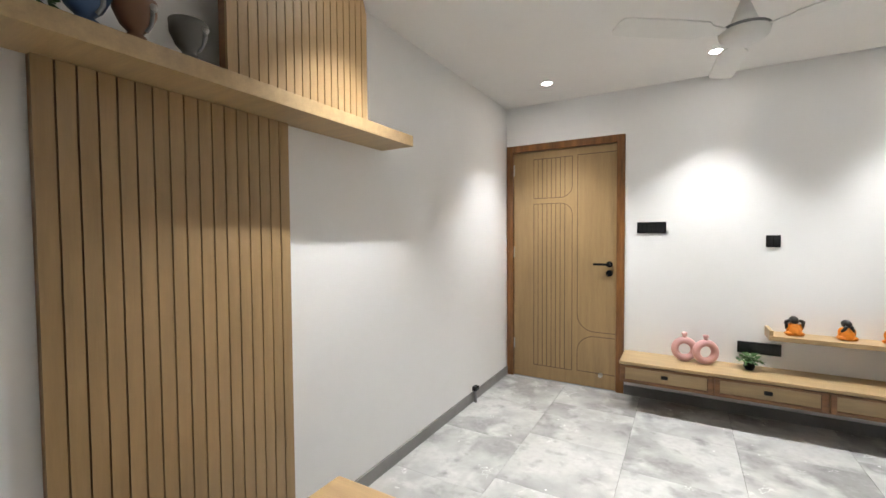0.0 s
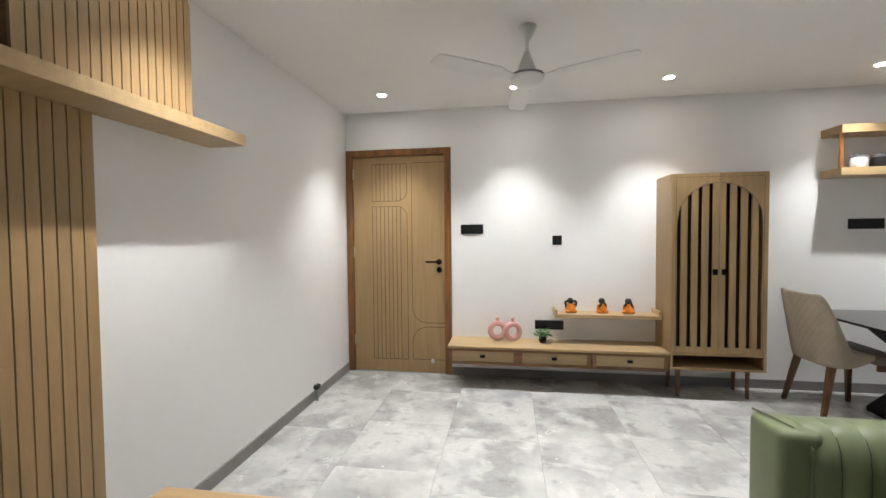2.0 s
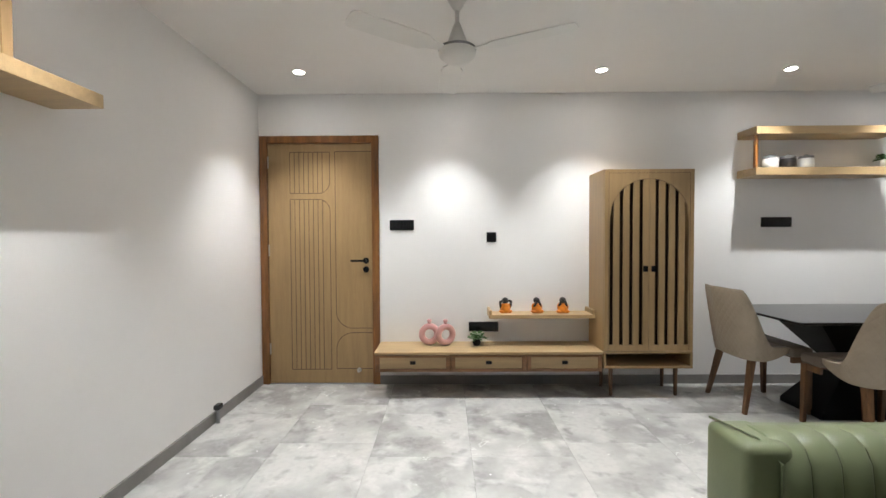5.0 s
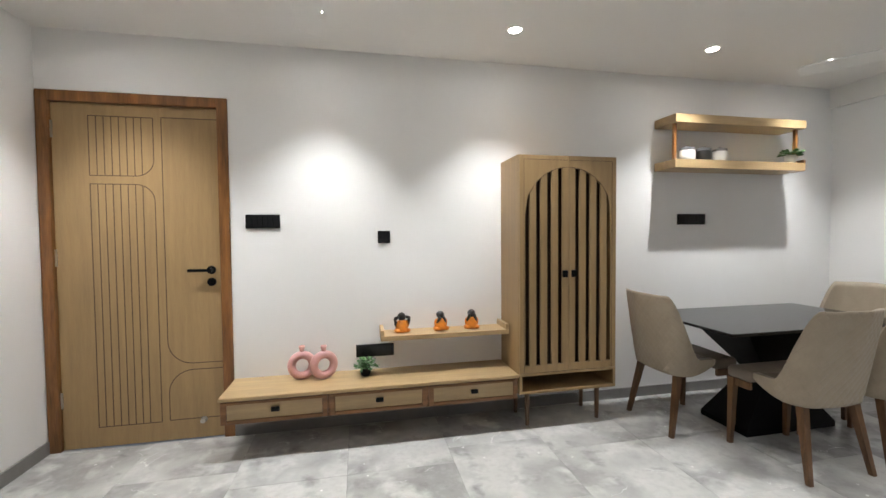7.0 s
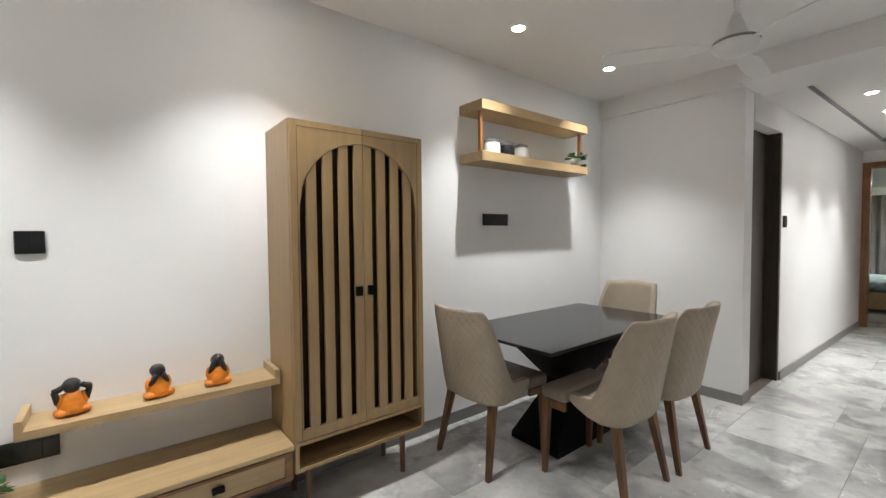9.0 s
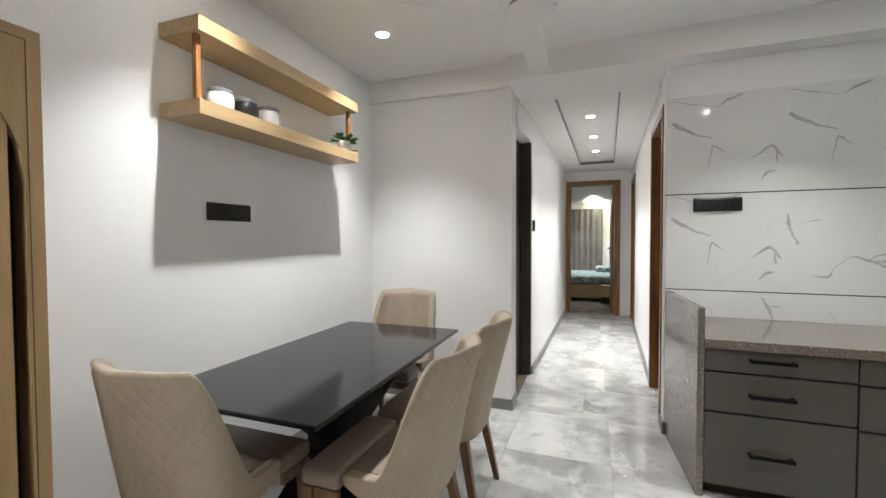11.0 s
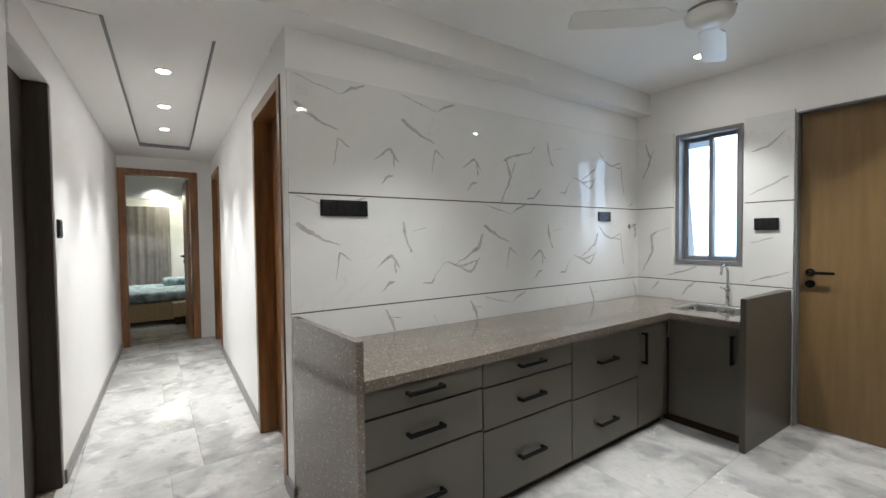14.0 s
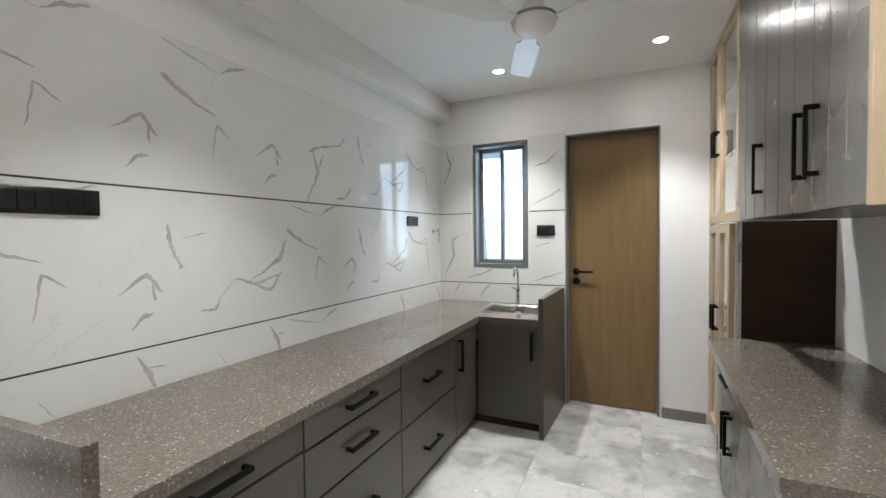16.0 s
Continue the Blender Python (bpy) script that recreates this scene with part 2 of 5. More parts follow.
M["quilt"] = quilt()
M["tile"], M["granite"] = tile_stone(), granite()
def marble():
    """Glossy white tile with sparse grey strokes and hair veins."""
    m = bpy.data.materials.new("white_gloss_marble_tile")
    m.use_nodes = True
    nt = m.node_tree
    b = nt.nodes["Principled BSDF"]
    tc = nt.nodes.new("ShaderNodeTexCoord")
    mp = nt.nodes.new("ShaderNodeMapping")
    mp.vector_type = "TEXTURE"
    mp.inputs["Location"].default_value = (1.7, 5.3, 2.9)
    mp.inputs["Rotation"].default_value, mp.inputs["Scale"].default_value = (radians(-48), radians(20), 0), (1.0, 1.9, 0.75)
    nt.links.new(tc.outputs["Object"], mp.inputs[0])

    def noise(scale, detail, dist, pts):
        n, r = nt.nodes.new("ShaderNodeTexNoise"), nt.nodes.new("ShaderNodeValToRGB")
        n.inputs["Scale"].default_value, n.inputs["Detail"].default_value, n.inputs["Distortion"].default_value = scale, detail, dist
        nt.links.new(mp.outputs[0], n.inputs[0]), nt.links.new(n.outputs[0], r.inputs[0])
        el = r.color_ramp.elements
        el[0].position, el[0].color = pts[0][0], (pts[0][1],) * 3 + (1,)
        el[1].position, el[1].color = pts[-1][0], (pts[-1][1],) * 3 + (1,)
        for p, v in pts[1:-1]:
            el.new(p).color = (v, v, v, 1)
        return r.outputs[0]

    def times(a, c):
        n = nt.nodes.new("ShaderNodeMath")
        n.operation = "MULTIPLY"
        nt.links.new(a, n.inputs[0]), nt.links.new(c, n.inputs[1])
        return n.outputs[0]

    hair = times(noise(3.1, 5, 0.5, [(0.494, 0), (0.5, 1), (0.506, 0)]), noise(3.3, 2, 0, [(0.52, 0), (0.62, 0.7)]))
    col = mix(nt, (0.70, 0.70, 0.675, 1), (0.76, 0.76, 0.735, 1), noise(2, 4, 0, [(0.3, 0), (0.7, 1)]))
    col = mix(nt, col, (0.63, 0.62, 0.60, 1), hair)
    nt.links.new(col, b.inputs["Base Color"])
    b.inputs["Roughness"].default_value = 0.045
    return m


M["marble"] = marble()
M["vein"] = mat("grey_marble_vein", (0.52, 0.51, 0.49), 0.045, scale=22, vary=0.1, fine=(0.36, 0.345, 0.325))
M["nichep"] = mat("blue_grey_panel", (0.38, 0.41, 0.46), 0.25, vary=0.03)
M["joint"] = mat("black_joint", (0.02, 0.02, 0.02), 0.5)


# ---- building ----
def bm_box(lo, hi, bevel=0.0, bm=None, seg=2):
    bm = bm or bmesh.new()
    c = [(a + b) / 2 for a, b in zip(lo, hi)]
    s = [abs(b - a) for a, b in zip(lo, hi)]
    r = bmesh.ops.create_cube(bm, size=1, matrix=Matrix.Translation(c) @ Matrix.Diagonal((*s, 1)))
    if bevel:
        edges = list({e for v in r["verts"] for e in v.link_edges})
        bmesh.ops.bevel(bm, geom=edges, offset=min(bevel, min(s) * 0.49), segments=seg, affect="EDGES", profile=0.5)
    return bm


def bm_poly(pts, d, bm=None):
    """A flat outline (3D points, in order) made thick by the vector d."""
    bm = bm or bmesh.new()
    a = [bm.verts.new(p) for p in pts]
    b = [bm.verts.new(Vector(p) + Vector(d)) for p in pts]
    bm.faces.new(a), bm.faces.new(b[::-1])
    for i in range(len(a)):
        j = (i + 1) % len(a)
        bm.faces.new((a[j], a[i], b[i], b[j]))
    bmesh.ops.recalc_face_normals(bm, faces=bm.faces)
    return bm


def bm_lathe(profile, n=24, at=(0, 0, 0), bm=None):
    """Turned about z: profile rows of (radius, z)."""
    bm = bm or bmesh.new()
    rings = []
    for r, z in profile:
        rings.append([bm.verts.new((at[0] + r * math.cos(2 * math.pi * i / n), at[1] + r * math.sin(2 * math.pi * i / n), at[2] + z)) for i in range(n)])
    for a, b in zip(rings, rings[1:]):
        for i in range(n):
            j = (i + 1) % n
            bm.faces.new((a[i], a[j], b[j], b[i]))
    bm.faces.new(rings[0][::-1]), bm.faces.new(rings[-1])
    return bm


def bm_tube(pts, r, n=8, bm=None):
    """A round bar along points; r one radius or one a point."""
    bm = bm or bmesh.new()
    rad = r if isinstance(r, (list, tuple)) else [r] * len(pts)
    pts = [Vector(p) for p in pts]
    rings, up = [], None
    for k, p in enumerate(pts):
        d = (pts[min(k + 1, len(pts) - 1)] - pts[max(k - 1, 0)]).normalized()
        if up is None:
            up = Vector((0, 0, 1)) if abs(d.z) < 0.9 else Vector((1, 0, 0))
        u = d.cross(up).normalized()
        v = u.cross(d).normalized()
        up = v
        rings.append([bm.verts.new(p + rad[k] * (math.cos(2 * math.pi * i / n) * u + math.sin(2 * math.pi * i / n) * v)) for i in range(n)])
    for a, b in zip(rings, rings[1:]):
        for i in range(n):
            j = (i + 1) % n
            bm.faces.new((a[i], b[i], b[j], a[j]))
    bm.faces.new(rings[0]), bm.faces.new(rings[-1][::-1])
    bmesh.ops.recalc_face_normals(bm, faces=bm.faces)
    return bm


def mesh_of(name, bm, material, smooth=False):
    me = bpy.data.meshes.new(name)
    bm.to_mesh(me)
    bm.free()
    for m in material if isinstance(material, list) else [material]:
        me.materials.append(m)
    if smooth:
        me.polygons.foreach_set("use_smooth", [True] * len(me.polygons))
    return me


def part(name, bm, material, parent=None, label="", smooth=False):
    ob = new(name, mesh_of(name, bm, material, smooth))
    ob.parent = parent
    return tagged(ob, label) if label else ob


def thing(name, label, category, at=(0, 0, 0), turn=0.0, group=""):
    ob = new(name)
    ob.location, ob.rotation_euler = at, (0, 0, radians(turn))
    return tagged(ob, label, category, group)


def solid(name, lo, hi, material, bevel=0.0):
    """A piece of the setting."""
    ob = part(name, bm_box(lo, hi, bevel), material)
    return tagged(ob, kind="structure")


# ---- the shell of the rooms ----
W, N, S = -1.49, 3.63, -1.40
EK, ED = 4.17, 4.285
HN, HS = 2.505, 1.525
SKEW = radians(-1.85)  # the corridor and the kitchen run stand a little askew of the living room
HALL_PIVOT = Matrix.Translation((4.3, 2.0, 0)) @ Matrix.Rotation(SKEW, 4, "Z") @ Matrix.Translation((-4.3, -2.0, 0))


def askew(ob, m):
    ob.matrix_basis = m @ ob.matrix_basis
    return ob


def east_x(y, off=0.0):
    """The x of the kitchen's east wall at y, and of what lies off metres behind it."""
    return 4.213 - math.tan(SKEW) * (y + 0.2) + off


solid("floor_slab", (-1.7, -3.2, -0.2), (8.5, 3.8, -0.012), M["skirt"])
solid("wall_west", (W - 0.15, -3.2, 0), (W, N + 0.15, 2.6), M["wall"])
solid("wall_south_living", (W, -3.2, 0), (1.66, -3.05, 2.6), M["wall"])
# north wall, with the entrance door's opening
DX0, DX1, DZ = -1.485, -0.472, 2.12
solid("wall_north", (DX1, N, 0), (ED + 0.15, N + 0.15, 2.6), M["wall"])
solid("wall_north_lintel", (W, N, DZ), (DX1, N + 0.15, 2.6), M["wall"])
# east wall of the dining end, kitchen east wall
solid("wall_dining_east", (ED, HN + 0.2, 0), (ED + 0.15, N, 2.6), M["wall"])
tagged(part("wall_kitchen_east", bm_poly([(east_x(S), S, 0), (EK + 0.30, S, 0), (EK + 0.30, 1.374, 0), (4.40, 1.374, 0), (4.40, 1.53, 0), (east_x(1.53), 1.53, 0)], (0, 0, 2.6)), M["wall"]), kind="structure")
# kitchen south wall with door and window
solid("wall_south_pier", (1.66, S - 0.15, 0), (2.445, S, 2.6), M["wall"])
solid("wall_south_over_door", (2.445, S - 0.15, 2.08), (3.09, S, 2.6), M["wall"])
solid("wall_south_middle", (3.09, S - 0.15, 0), (3.387, S, 2.6), M["wall"])
solid("wall_south_under_window", (3.387, S - 0.15, 0), (3.849, S, 1.054), M["wall"])
solid("wall_south_over_window", (3.387, S - 0.15, 2.08), (3.849, S, 2.6), M["wall"])
solid("wall_south_corner", (3.849, S - 0.15, 0), (EK + 0.30, S, 2.6), M["wall"])
# partition between sofa and kitchen
solid("wall_partition", (1.66, -3.05, 0), (1.72, 1.455, 2.6), M["wall"])
for i, (a, b, c, d_) in enumerate(((1.375, 1.455, 0, 2.47), (-3.05, 1.375, 0, 0.91), (-3.05, 1.375, 1.825, 1.90), (0.30, 0.38, 0.91, 1.825), (0.30, 0.38, 1.90, 2.47))):
    solid("wall_partition_rib", (1.60, a, c), (1.66, b, d_), M["wall"])
for z0, z1 in ((0.91, 1.825), (1.90, 2.46)):
    solid("niche_panel", (1.652, 0.38, z0), (1.659, 1.375, z1), M["nichep"])
# corridor
solid("wall_hall_north_a", (ED, HN, 0), (4.46, HN + 0.2, 2.6), M["wall"])
askew(solid("wall_hall_north_b", (5.115, HN, 0), (8.44, HN + 0.2, 2.6), M["wall"]), HALL_PIVOT)
askew(solid("wall_hall_north_lintel", (4.46, HN, 2.09), (5.115, HN + 0.2, 2.6), M["wall"]), HALL_PIVOT)
askew(solid("wall_hall_south_b", (5.17, HS - 0.15, 0), (7.50, HS, 2.6), M["wall"]), HALL_PIVOT)
askew(solid("wall_hall_south_c", (8.32, HS - 0.15, 0), (8.44, HS, 2.6), M["wall"]), HALL_PIVOT)
askew(solid("wall_hall_south_lintel", (4.40, HS - 0.15, 2.11), (5.17, HS + 0.005, 2.6), M["wall"]), HALL_PIVOT)
askew(solid("wall_hall_south_lintel_far", (7.50, HS - 0.15, 2.11), (8.32, HS, 2.6), M["wall"]), HALL_PIVOT)
solid("wall_hall_end_a", (8.44, 2.38, 0), (8.56, 3.6, 2.6), M["wall"])
solid("wall_hall_end_b", (8.44, 0.0, 0), (8.56, 1.55, 2.6), M["wall"])
solid("wall_hall_end_lintel", (8.44, 1.55, 2.15), (8.56, 2.38, 2.6), M["wall"])
# bedroom
solid("bedroom_floor", (8.44, 0.0, -0.2), (12.0, 3.8, -0.012), M["skirt"])
solid("wall_bedroom_east", (11.9, 0.0, 0), (12.05, 3.6, 2.6), M["wall"])
solid("wall_bedroom_north", (8.56, 3.6, 0), (12.05, 3.75, 2.6), M["wall"])
solid("wall_bedroom_south", (8.56, -0.1, 0), (12.05, 0.0, 2.6), M["wall"])
tagged(part("bedroom_ceiling", bm_box((8.56, 0, 2.5), (12, 3.6, 2.6)), M["ceil"]), kind="structure")
# ceilings
tagged(part("ceiling", bm_box((W, -3.05, CEIL), (ED, N, CEIL + 0.13)), M["ceil"]), kind="structure")
bm = bm_poly([(4.06, S, 2.30), (east_x(S), S, 2.30), (east_x(1.53), 1.53, 2.30), (4.63, 1.53, 2.30), (4.63, HN, 2.30), (4.13, HN, 2.30)], (0, 0, CEIL - 2.30))
bm_box((4.245, HN, 2.305), (ED, N, CEIL), 0, bm)
tagged(part("ceiling_beam", bm, M["ceil"]), kind="structure")
T0, T1, TX = 1.787, 2.252, 7.74
bm = bm_box((4.63, HS - 0.02, 2.30), (8.60, T0, 2.335))
bm_box((4.63, T1, 2.30), (8.60, HN + 0.02, 2.335), 0, bm)
bm_box((TX, T0, 2.30), (8.60, T1, 2.335), 0, bm)
bm_box((4.63, HS - 0.02, 2.335), (8.60, HN + 0.02, 2.6), 0, bm)
askew(tagged(part("ceiling_hall_tray", bm, M["ceil"]), kind="structure"), HALL_PIVOT)
bm = bm_box((4.631, T0 + 0.0005, 2.299), (TX - 0.0005, T0 + 0.008, 2.3345))
bm_box((4.631, T1 - 0.008, 2.299), (TX - 0.0005, T1 - 0.0005, 2.3345), 0, bm)
bm_box((TX - 0.010, T0 + 0.008, 2.299), (TX - 0.0005, T1 - 0.008, 2.3345), 0, bm)
askew(tagged(part("trim_hall_tray", bm, M["alu"]), kind="structure"), HALL_PIVOT)
# skirting
SK, ST = 0.075, 0.012
for nm, lo, hi in (
    ("west", (W, -3.05, 0), (W + ST, N, SK)),
    ("north", (DX1 + 0.002, N - ST, 0), (ED, N, SK)),
    ("dining_east", (ED - ST, HN - ST, 0), (ED, N - ST, SK)),
    ("hall_north_a", (ED, HN - ST, 0), (4.46, HN, SK)),
    ("hall_north_b", (5.115, HN - ST, 0), (8.44, HN, SK)),
    ("hall_south_a", (4.24, 1.53, 0), (4.385, 1.53 + ST, SK)),
    ("hall_south_b", (5.19, HS, 0), (7.48, HS + ST, SK)),
    ("kitchen_south", (2.16, S, 0), (2.43, S + ST, SK)),
    ("partition", (1.60 - ST, -3.05, 0), (1.60, 1.455, SK)),
):
    ob = solid("baseboard_" + nm, lo, hi, M["skirt"])
    if nm in ("hall_north_b", "hall_south_b"):
        askew(ob, HALL_PIVOT)


# ---- doors ----
def door_frame(x0, x1, y, z, wd, dp, material, face=-1, name="door_frame", parent=None):
    """Jambs and head round an opening in a wall along x; proud of the wall face y by 1 cm on the side face."""
    y0, y1 = sorted((y + face * 0.012, y - face * dp))
    bm = bm_box((x0, y0, 0), (x0 + wd, y1, z), 0.004)
    bm_box((x1 - wd, y0, 0), (x1, y1, z), 0.004, bm)
    bm_box((x0 + wd, y0, z - wd), (x1 - wd, y1, z), 0.004, bm)
    return part(name, bm, material, parent)


def lever(parent, x, y, z, way=-1, face=-1):
    bm = bm_lathe([(0.026, 0), (0.026, 0.008), (0.012, 0.012), (0.012, 0.045)], 20)
    bmesh.ops.rotate(bm, verts=bm.verts, cent=(0, 0, 0), matrix=Matrix.Rotation(radians(90 if face < 0 else -90), 3, "X"))
    bmesh.ops.translate(bm, verts=bm.verts, vec=(x, y, z))
    bm_box((min(x, x + way * 0.125), y + face * 0.038 - 0.006, z - 0.009), (max(x, x + way * 0.125), y + face * 0.038 + 0.006, z + 0.009), 0.004, bm)
    part("lever_handle", bm, M["black"], parent, "matt black lever handle")
    bm = bm_lathe([(0.026, 0), (0.026, 0.008), (0.022, 0.011)], 20)
    bmesh.ops.rotate(bm, verts=bm.verts, cent=(0, 0, 0), matrix=Matrix.Rotation(radians(90 if face < 0 else -90), 3, "X"))
    bmesh.ops.translate(bm, verts=bm.verts, vec=(x, y, z - 0.075))
    part("lock_rose", bm, M["black"], parent, "round black lock cylinder")


d = thing("door_1", "closed light oak entrance door with carved grooves in a varnished teak frame", "door")
door_frame(DX0, DX1, N, DZ, 0.062, 0.12, M["teak"], -1, "door_frame", d)
DL0, DL1, DT = DX0 + 0.062, DX1 - 0.062, DZ - 0.062
LY = N + 0.01
part("leaf", bm_box((DL0 + 0.002, LY, 0.005), (DL1 - 0.002, LY + 0.035, DT - 0.002), 0.002), M["oak"], d)
lw = DL1 - DL0


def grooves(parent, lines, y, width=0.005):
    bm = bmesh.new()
    # flat strips on the face; groove shade is only their dark colour
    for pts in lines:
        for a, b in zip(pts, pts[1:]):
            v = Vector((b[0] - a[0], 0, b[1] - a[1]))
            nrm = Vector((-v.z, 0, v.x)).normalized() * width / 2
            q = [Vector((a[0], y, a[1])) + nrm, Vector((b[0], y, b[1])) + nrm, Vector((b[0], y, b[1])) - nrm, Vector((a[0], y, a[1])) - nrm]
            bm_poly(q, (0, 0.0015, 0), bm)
    return part("groove_shade", bm, M["groove_shade"], parent)


def arc(cx, cz, r, a0, a1, n=8):
    return [(cx + r * math.cos(radians(a0 + (a1 - a0) * i / n)), cz + r * math.sin(radians(a0 + (a1 - a0) * i / n))) for i in range(n + 1)]


gx0, gx1 = DL0 + 0.19, DL0 + 0.53
lines = []
zt, zm1, zm2, zb, R = 1.985, 1.635, 1.585, 0.125, 0.10
xr = gx1
lines.append([(gx0, zt), (xr, zt), *arc(xr - R, zm1 + R, R, 0, -90), (gx0, zm1), (gx0, zt)])
lines.append([(gx0, zb), (gx0, zm2), *arc(xr - R, zm2 - R, R, 90, 0), (xr, zb), (gx0, zb)])
for i in range(1, 8):
    x = gx0 + (xr - gx0) * i / 8.6
    lines.append([(x, zt), (x, zm1 + (0 if x < xr - R else R - math.sqrt(max(0, R * R - (x - xr + R) ** 2))))])
    lines.append([(x, zb), (x, zm2 - (0 if x < xr - R else R - math.sqrt(max(0, R * R - (x - xr + R) ** 2))))])
gx2 = gx1 + 0.045
lines.append([(DL1 - 0.006, zt + 0.005), (gx2, zt + 0.005), *arc(gx2 + 0.14, 0.62, 0.14, 180, 270), (DL1 - 0.006, 0.48)])
lines.append([(DL1 - 0.006, 0.44), *arc(gx2 + 0.14, 0.30, 0.14, 90, 180), (gx2, 0.13), (DL1 - 0.006, 0.13)])
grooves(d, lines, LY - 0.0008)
lever(d, DL1 - 0.055, LY, 1.06)
bm = bm_lathe([(0.018, 0), (0.018, 0.012), (0.01, 0.03), (0.014, 0.035)], 16)
bmesh.ops.rotate(bm, verts=bm.verts, cent=(0, 0, 0), matrix=Matrix.Rotation(radians(90), 3, "X"))
bmesh.ops.translate(bm, verts=bm.verts, vec=(DL1 - 0.12, LY, 0.12))
part("door_stop", bm, M["steel"], d, "small steel door stop")
for z in (0.25, 1.1, 1.85):
    part("hinge", bm_box((DL0 - 0.004, LY - 0.006, z), (DL0 + 0.01, LY + 0.002, z + 0.1), 0.002), M["steel"], d)

d = thing("door_2", "closed brown laminate back door with a thin grey frame", "door")
door_frame(2.445, 3.09, S, 2.08, 0.013, 0.10, M["alu"], 1, "door_frame", d)
part("leaf", bm_box((2.459, S - 0.085, 0.006), (3.076, S - 0.05, 2.066), 0.002), M["door"], d)
lever(d, 3.02, S - 0.05, 1.03, -1, 1)

d = thing("door_3", "dark veneer bathroom door set back in a plain opening", "door")
askew(d, HALL_PIVOT)
part("leaf", bm_box((4.46, HN + 0.10, 0.004), (5.10, HN + 0.14, 2.09)), M["ddark"], d)
part("door_frame", bm_box((5.075, HN + 0.002, 0.0), (5.115, HN + 0.1, 2.088), 0.003), M["ddark"], d)
tagged(solid("threshold", (4.46, HN, -0.012), (5.115, HN + 0.1, 0.004), M["granite"]), kind="structure")

d = thing("door_4", "teak-framed bedroom door standing half open off the corridor", "door")
askew(d, HALL_PIVOT)
door_frame(4.39, 5.19, HS + 0.004, 2.11, 0.062, 0.148, M["teak"], 1, "door_frame", d)
part("leaf", bm_box((4.463, HS - 0.13, 0.004), (5.127, HS - 0.095, 2.046), 0.002), M["teak"], d)
d = thing("door_5", "teak-framed door at the far end of the corridor", "door")
askew(d, HALL_PIVOT)
door_frame(7.50, 8.32, HS, 2.11, 0.062, 0.148, M["teak"], 1, "door_frame", d)
part("leaf", bm_box((7.563, HS - 0.13, 0.004), (8.257, HS - 0.095, 2.046), 0.002), M["teak"], d)
d = thing("door_6", "open teak-framed doorway to the bedroom", "door")
bm = bm_box((8.428, 1.552, 0), (8.56, 1.635, 2.15), 0.004)
bm_box((8.428, 2.295, 0), (8.56, 2.378, 2.15), 0.004, bm)
bm_box((8.428, 1.635, 2.075), (8.56, 2.295, 2.15), 0.004, bm)
part("door_frame", bm, M["teak"], d)
part("leaf", bm_box((8.565, 1.637, 0.004), (9.25, 1.672, 2.07), 0.002), M["teak"], d, "door leaf swung into the bedroom")
lever(d, 9.19, 1.672, 1.05, -1, 1)


# ---- kitchen window ----
w = thing("window_1", "aluminium sliding window with two pale panes above the sink", "window")
wx0, wx1, wz0, wz1 = 3.387, 3.849, 1.054, 2.08
bm = bm_box((wx0, S - 0.12, wz0), (wx0 + 0.028, S + 0.012, wz1), 0.002)
bm_box((wx1 - 0.028, S - 0.12, wz0), (wx1, S + 0.012, wz1), 0.002, bm)
bm_box((wx0 + 0.028, S - 0.12, wz0), (wx1 - 0.028, S + 0.012, wz0 + 0.03), 0.002, bm)
bm_box((wx0 + 0.028, S - 0.12, wz1 - 0.03), (wx1 - 0.028, S + 0.012, wz1), 0.002, bm)
part("window_frame", bm, M["alu"], w)
for i, (a, b) in enumerate(((wx0 + 0.028, 3.63), (3.60, wx1 - 0.028))):
    y = S - 0.05 - 0.03 * i
    bm = bm_box((a, y - 0.02, wz0 + 0.03), (a + 0.03, y, wz1 - 0.03), 0.002)
    bm_box((b - 0.03, y - 0.02, wz0 + 0.03), (b, y, wz1 - 0.03), 0.002, bm)
    bm_box((a + 0.03, y - 0.02, wz0 + 0.03), (b - 0.03, y, wz0 + 0.06), 0.002, bm)
    bm_box((a + 0.03, y - 0.02, wz1 - 0.06), (b - 0.03, y, wz1 - 0.03), 0.002, bm)
    sash = part("sash", bm, M["alu"], w)
    pane = part("pane", bm_box((a + 0.03, y - 0.013, wz0 + 0.06), (b - 0.03, y - 0.008, wz1 - 0.06)), M["frost"], sash)
    pane.visible_shadow = False
m = bpy.data.materials.new("hazy_sky_and_trees")
m.use_nodes = True
nt, b = m.node_tree, m.node_tree.nodes["Principled BSDF"]
tc, sp, nz, ad, rp = (nt.nodes.new(k) for k in ("ShaderNodeTexCoord", "ShaderNodeSeparateXYZ", "ShaderNodeTexNoise", "ShaderNodeMath", "ShaderNodeValToRGB"))
nt.links.new(tc.outputs["Object"], sp.inputs[0]), nt.links.new(tc.outputs["Object"], nz.inputs[0])
nz.inputs["Scale"].default_value, nz.inputs["Detail"].default_value = 0.25, 6
ad.operation = "MULTIPLY_ADD"
nt.links.new(nz.outputs[0], ad.inputs[0])
ad.inputs[1].default_value = 9.0
nt.links.new(sp.outputs["Z"], ad.inputs[2])
mr = nt.nodes.new("ShaderNodeMapRange")
mr.inputs["From Min"].default_value, mr.inputs["From Max"].default_value = -12, 40
nt.links.new(ad.outputs[0], mr.inputs[0]), nt.links.new(mr.outputs[0], rp.inputs[0])
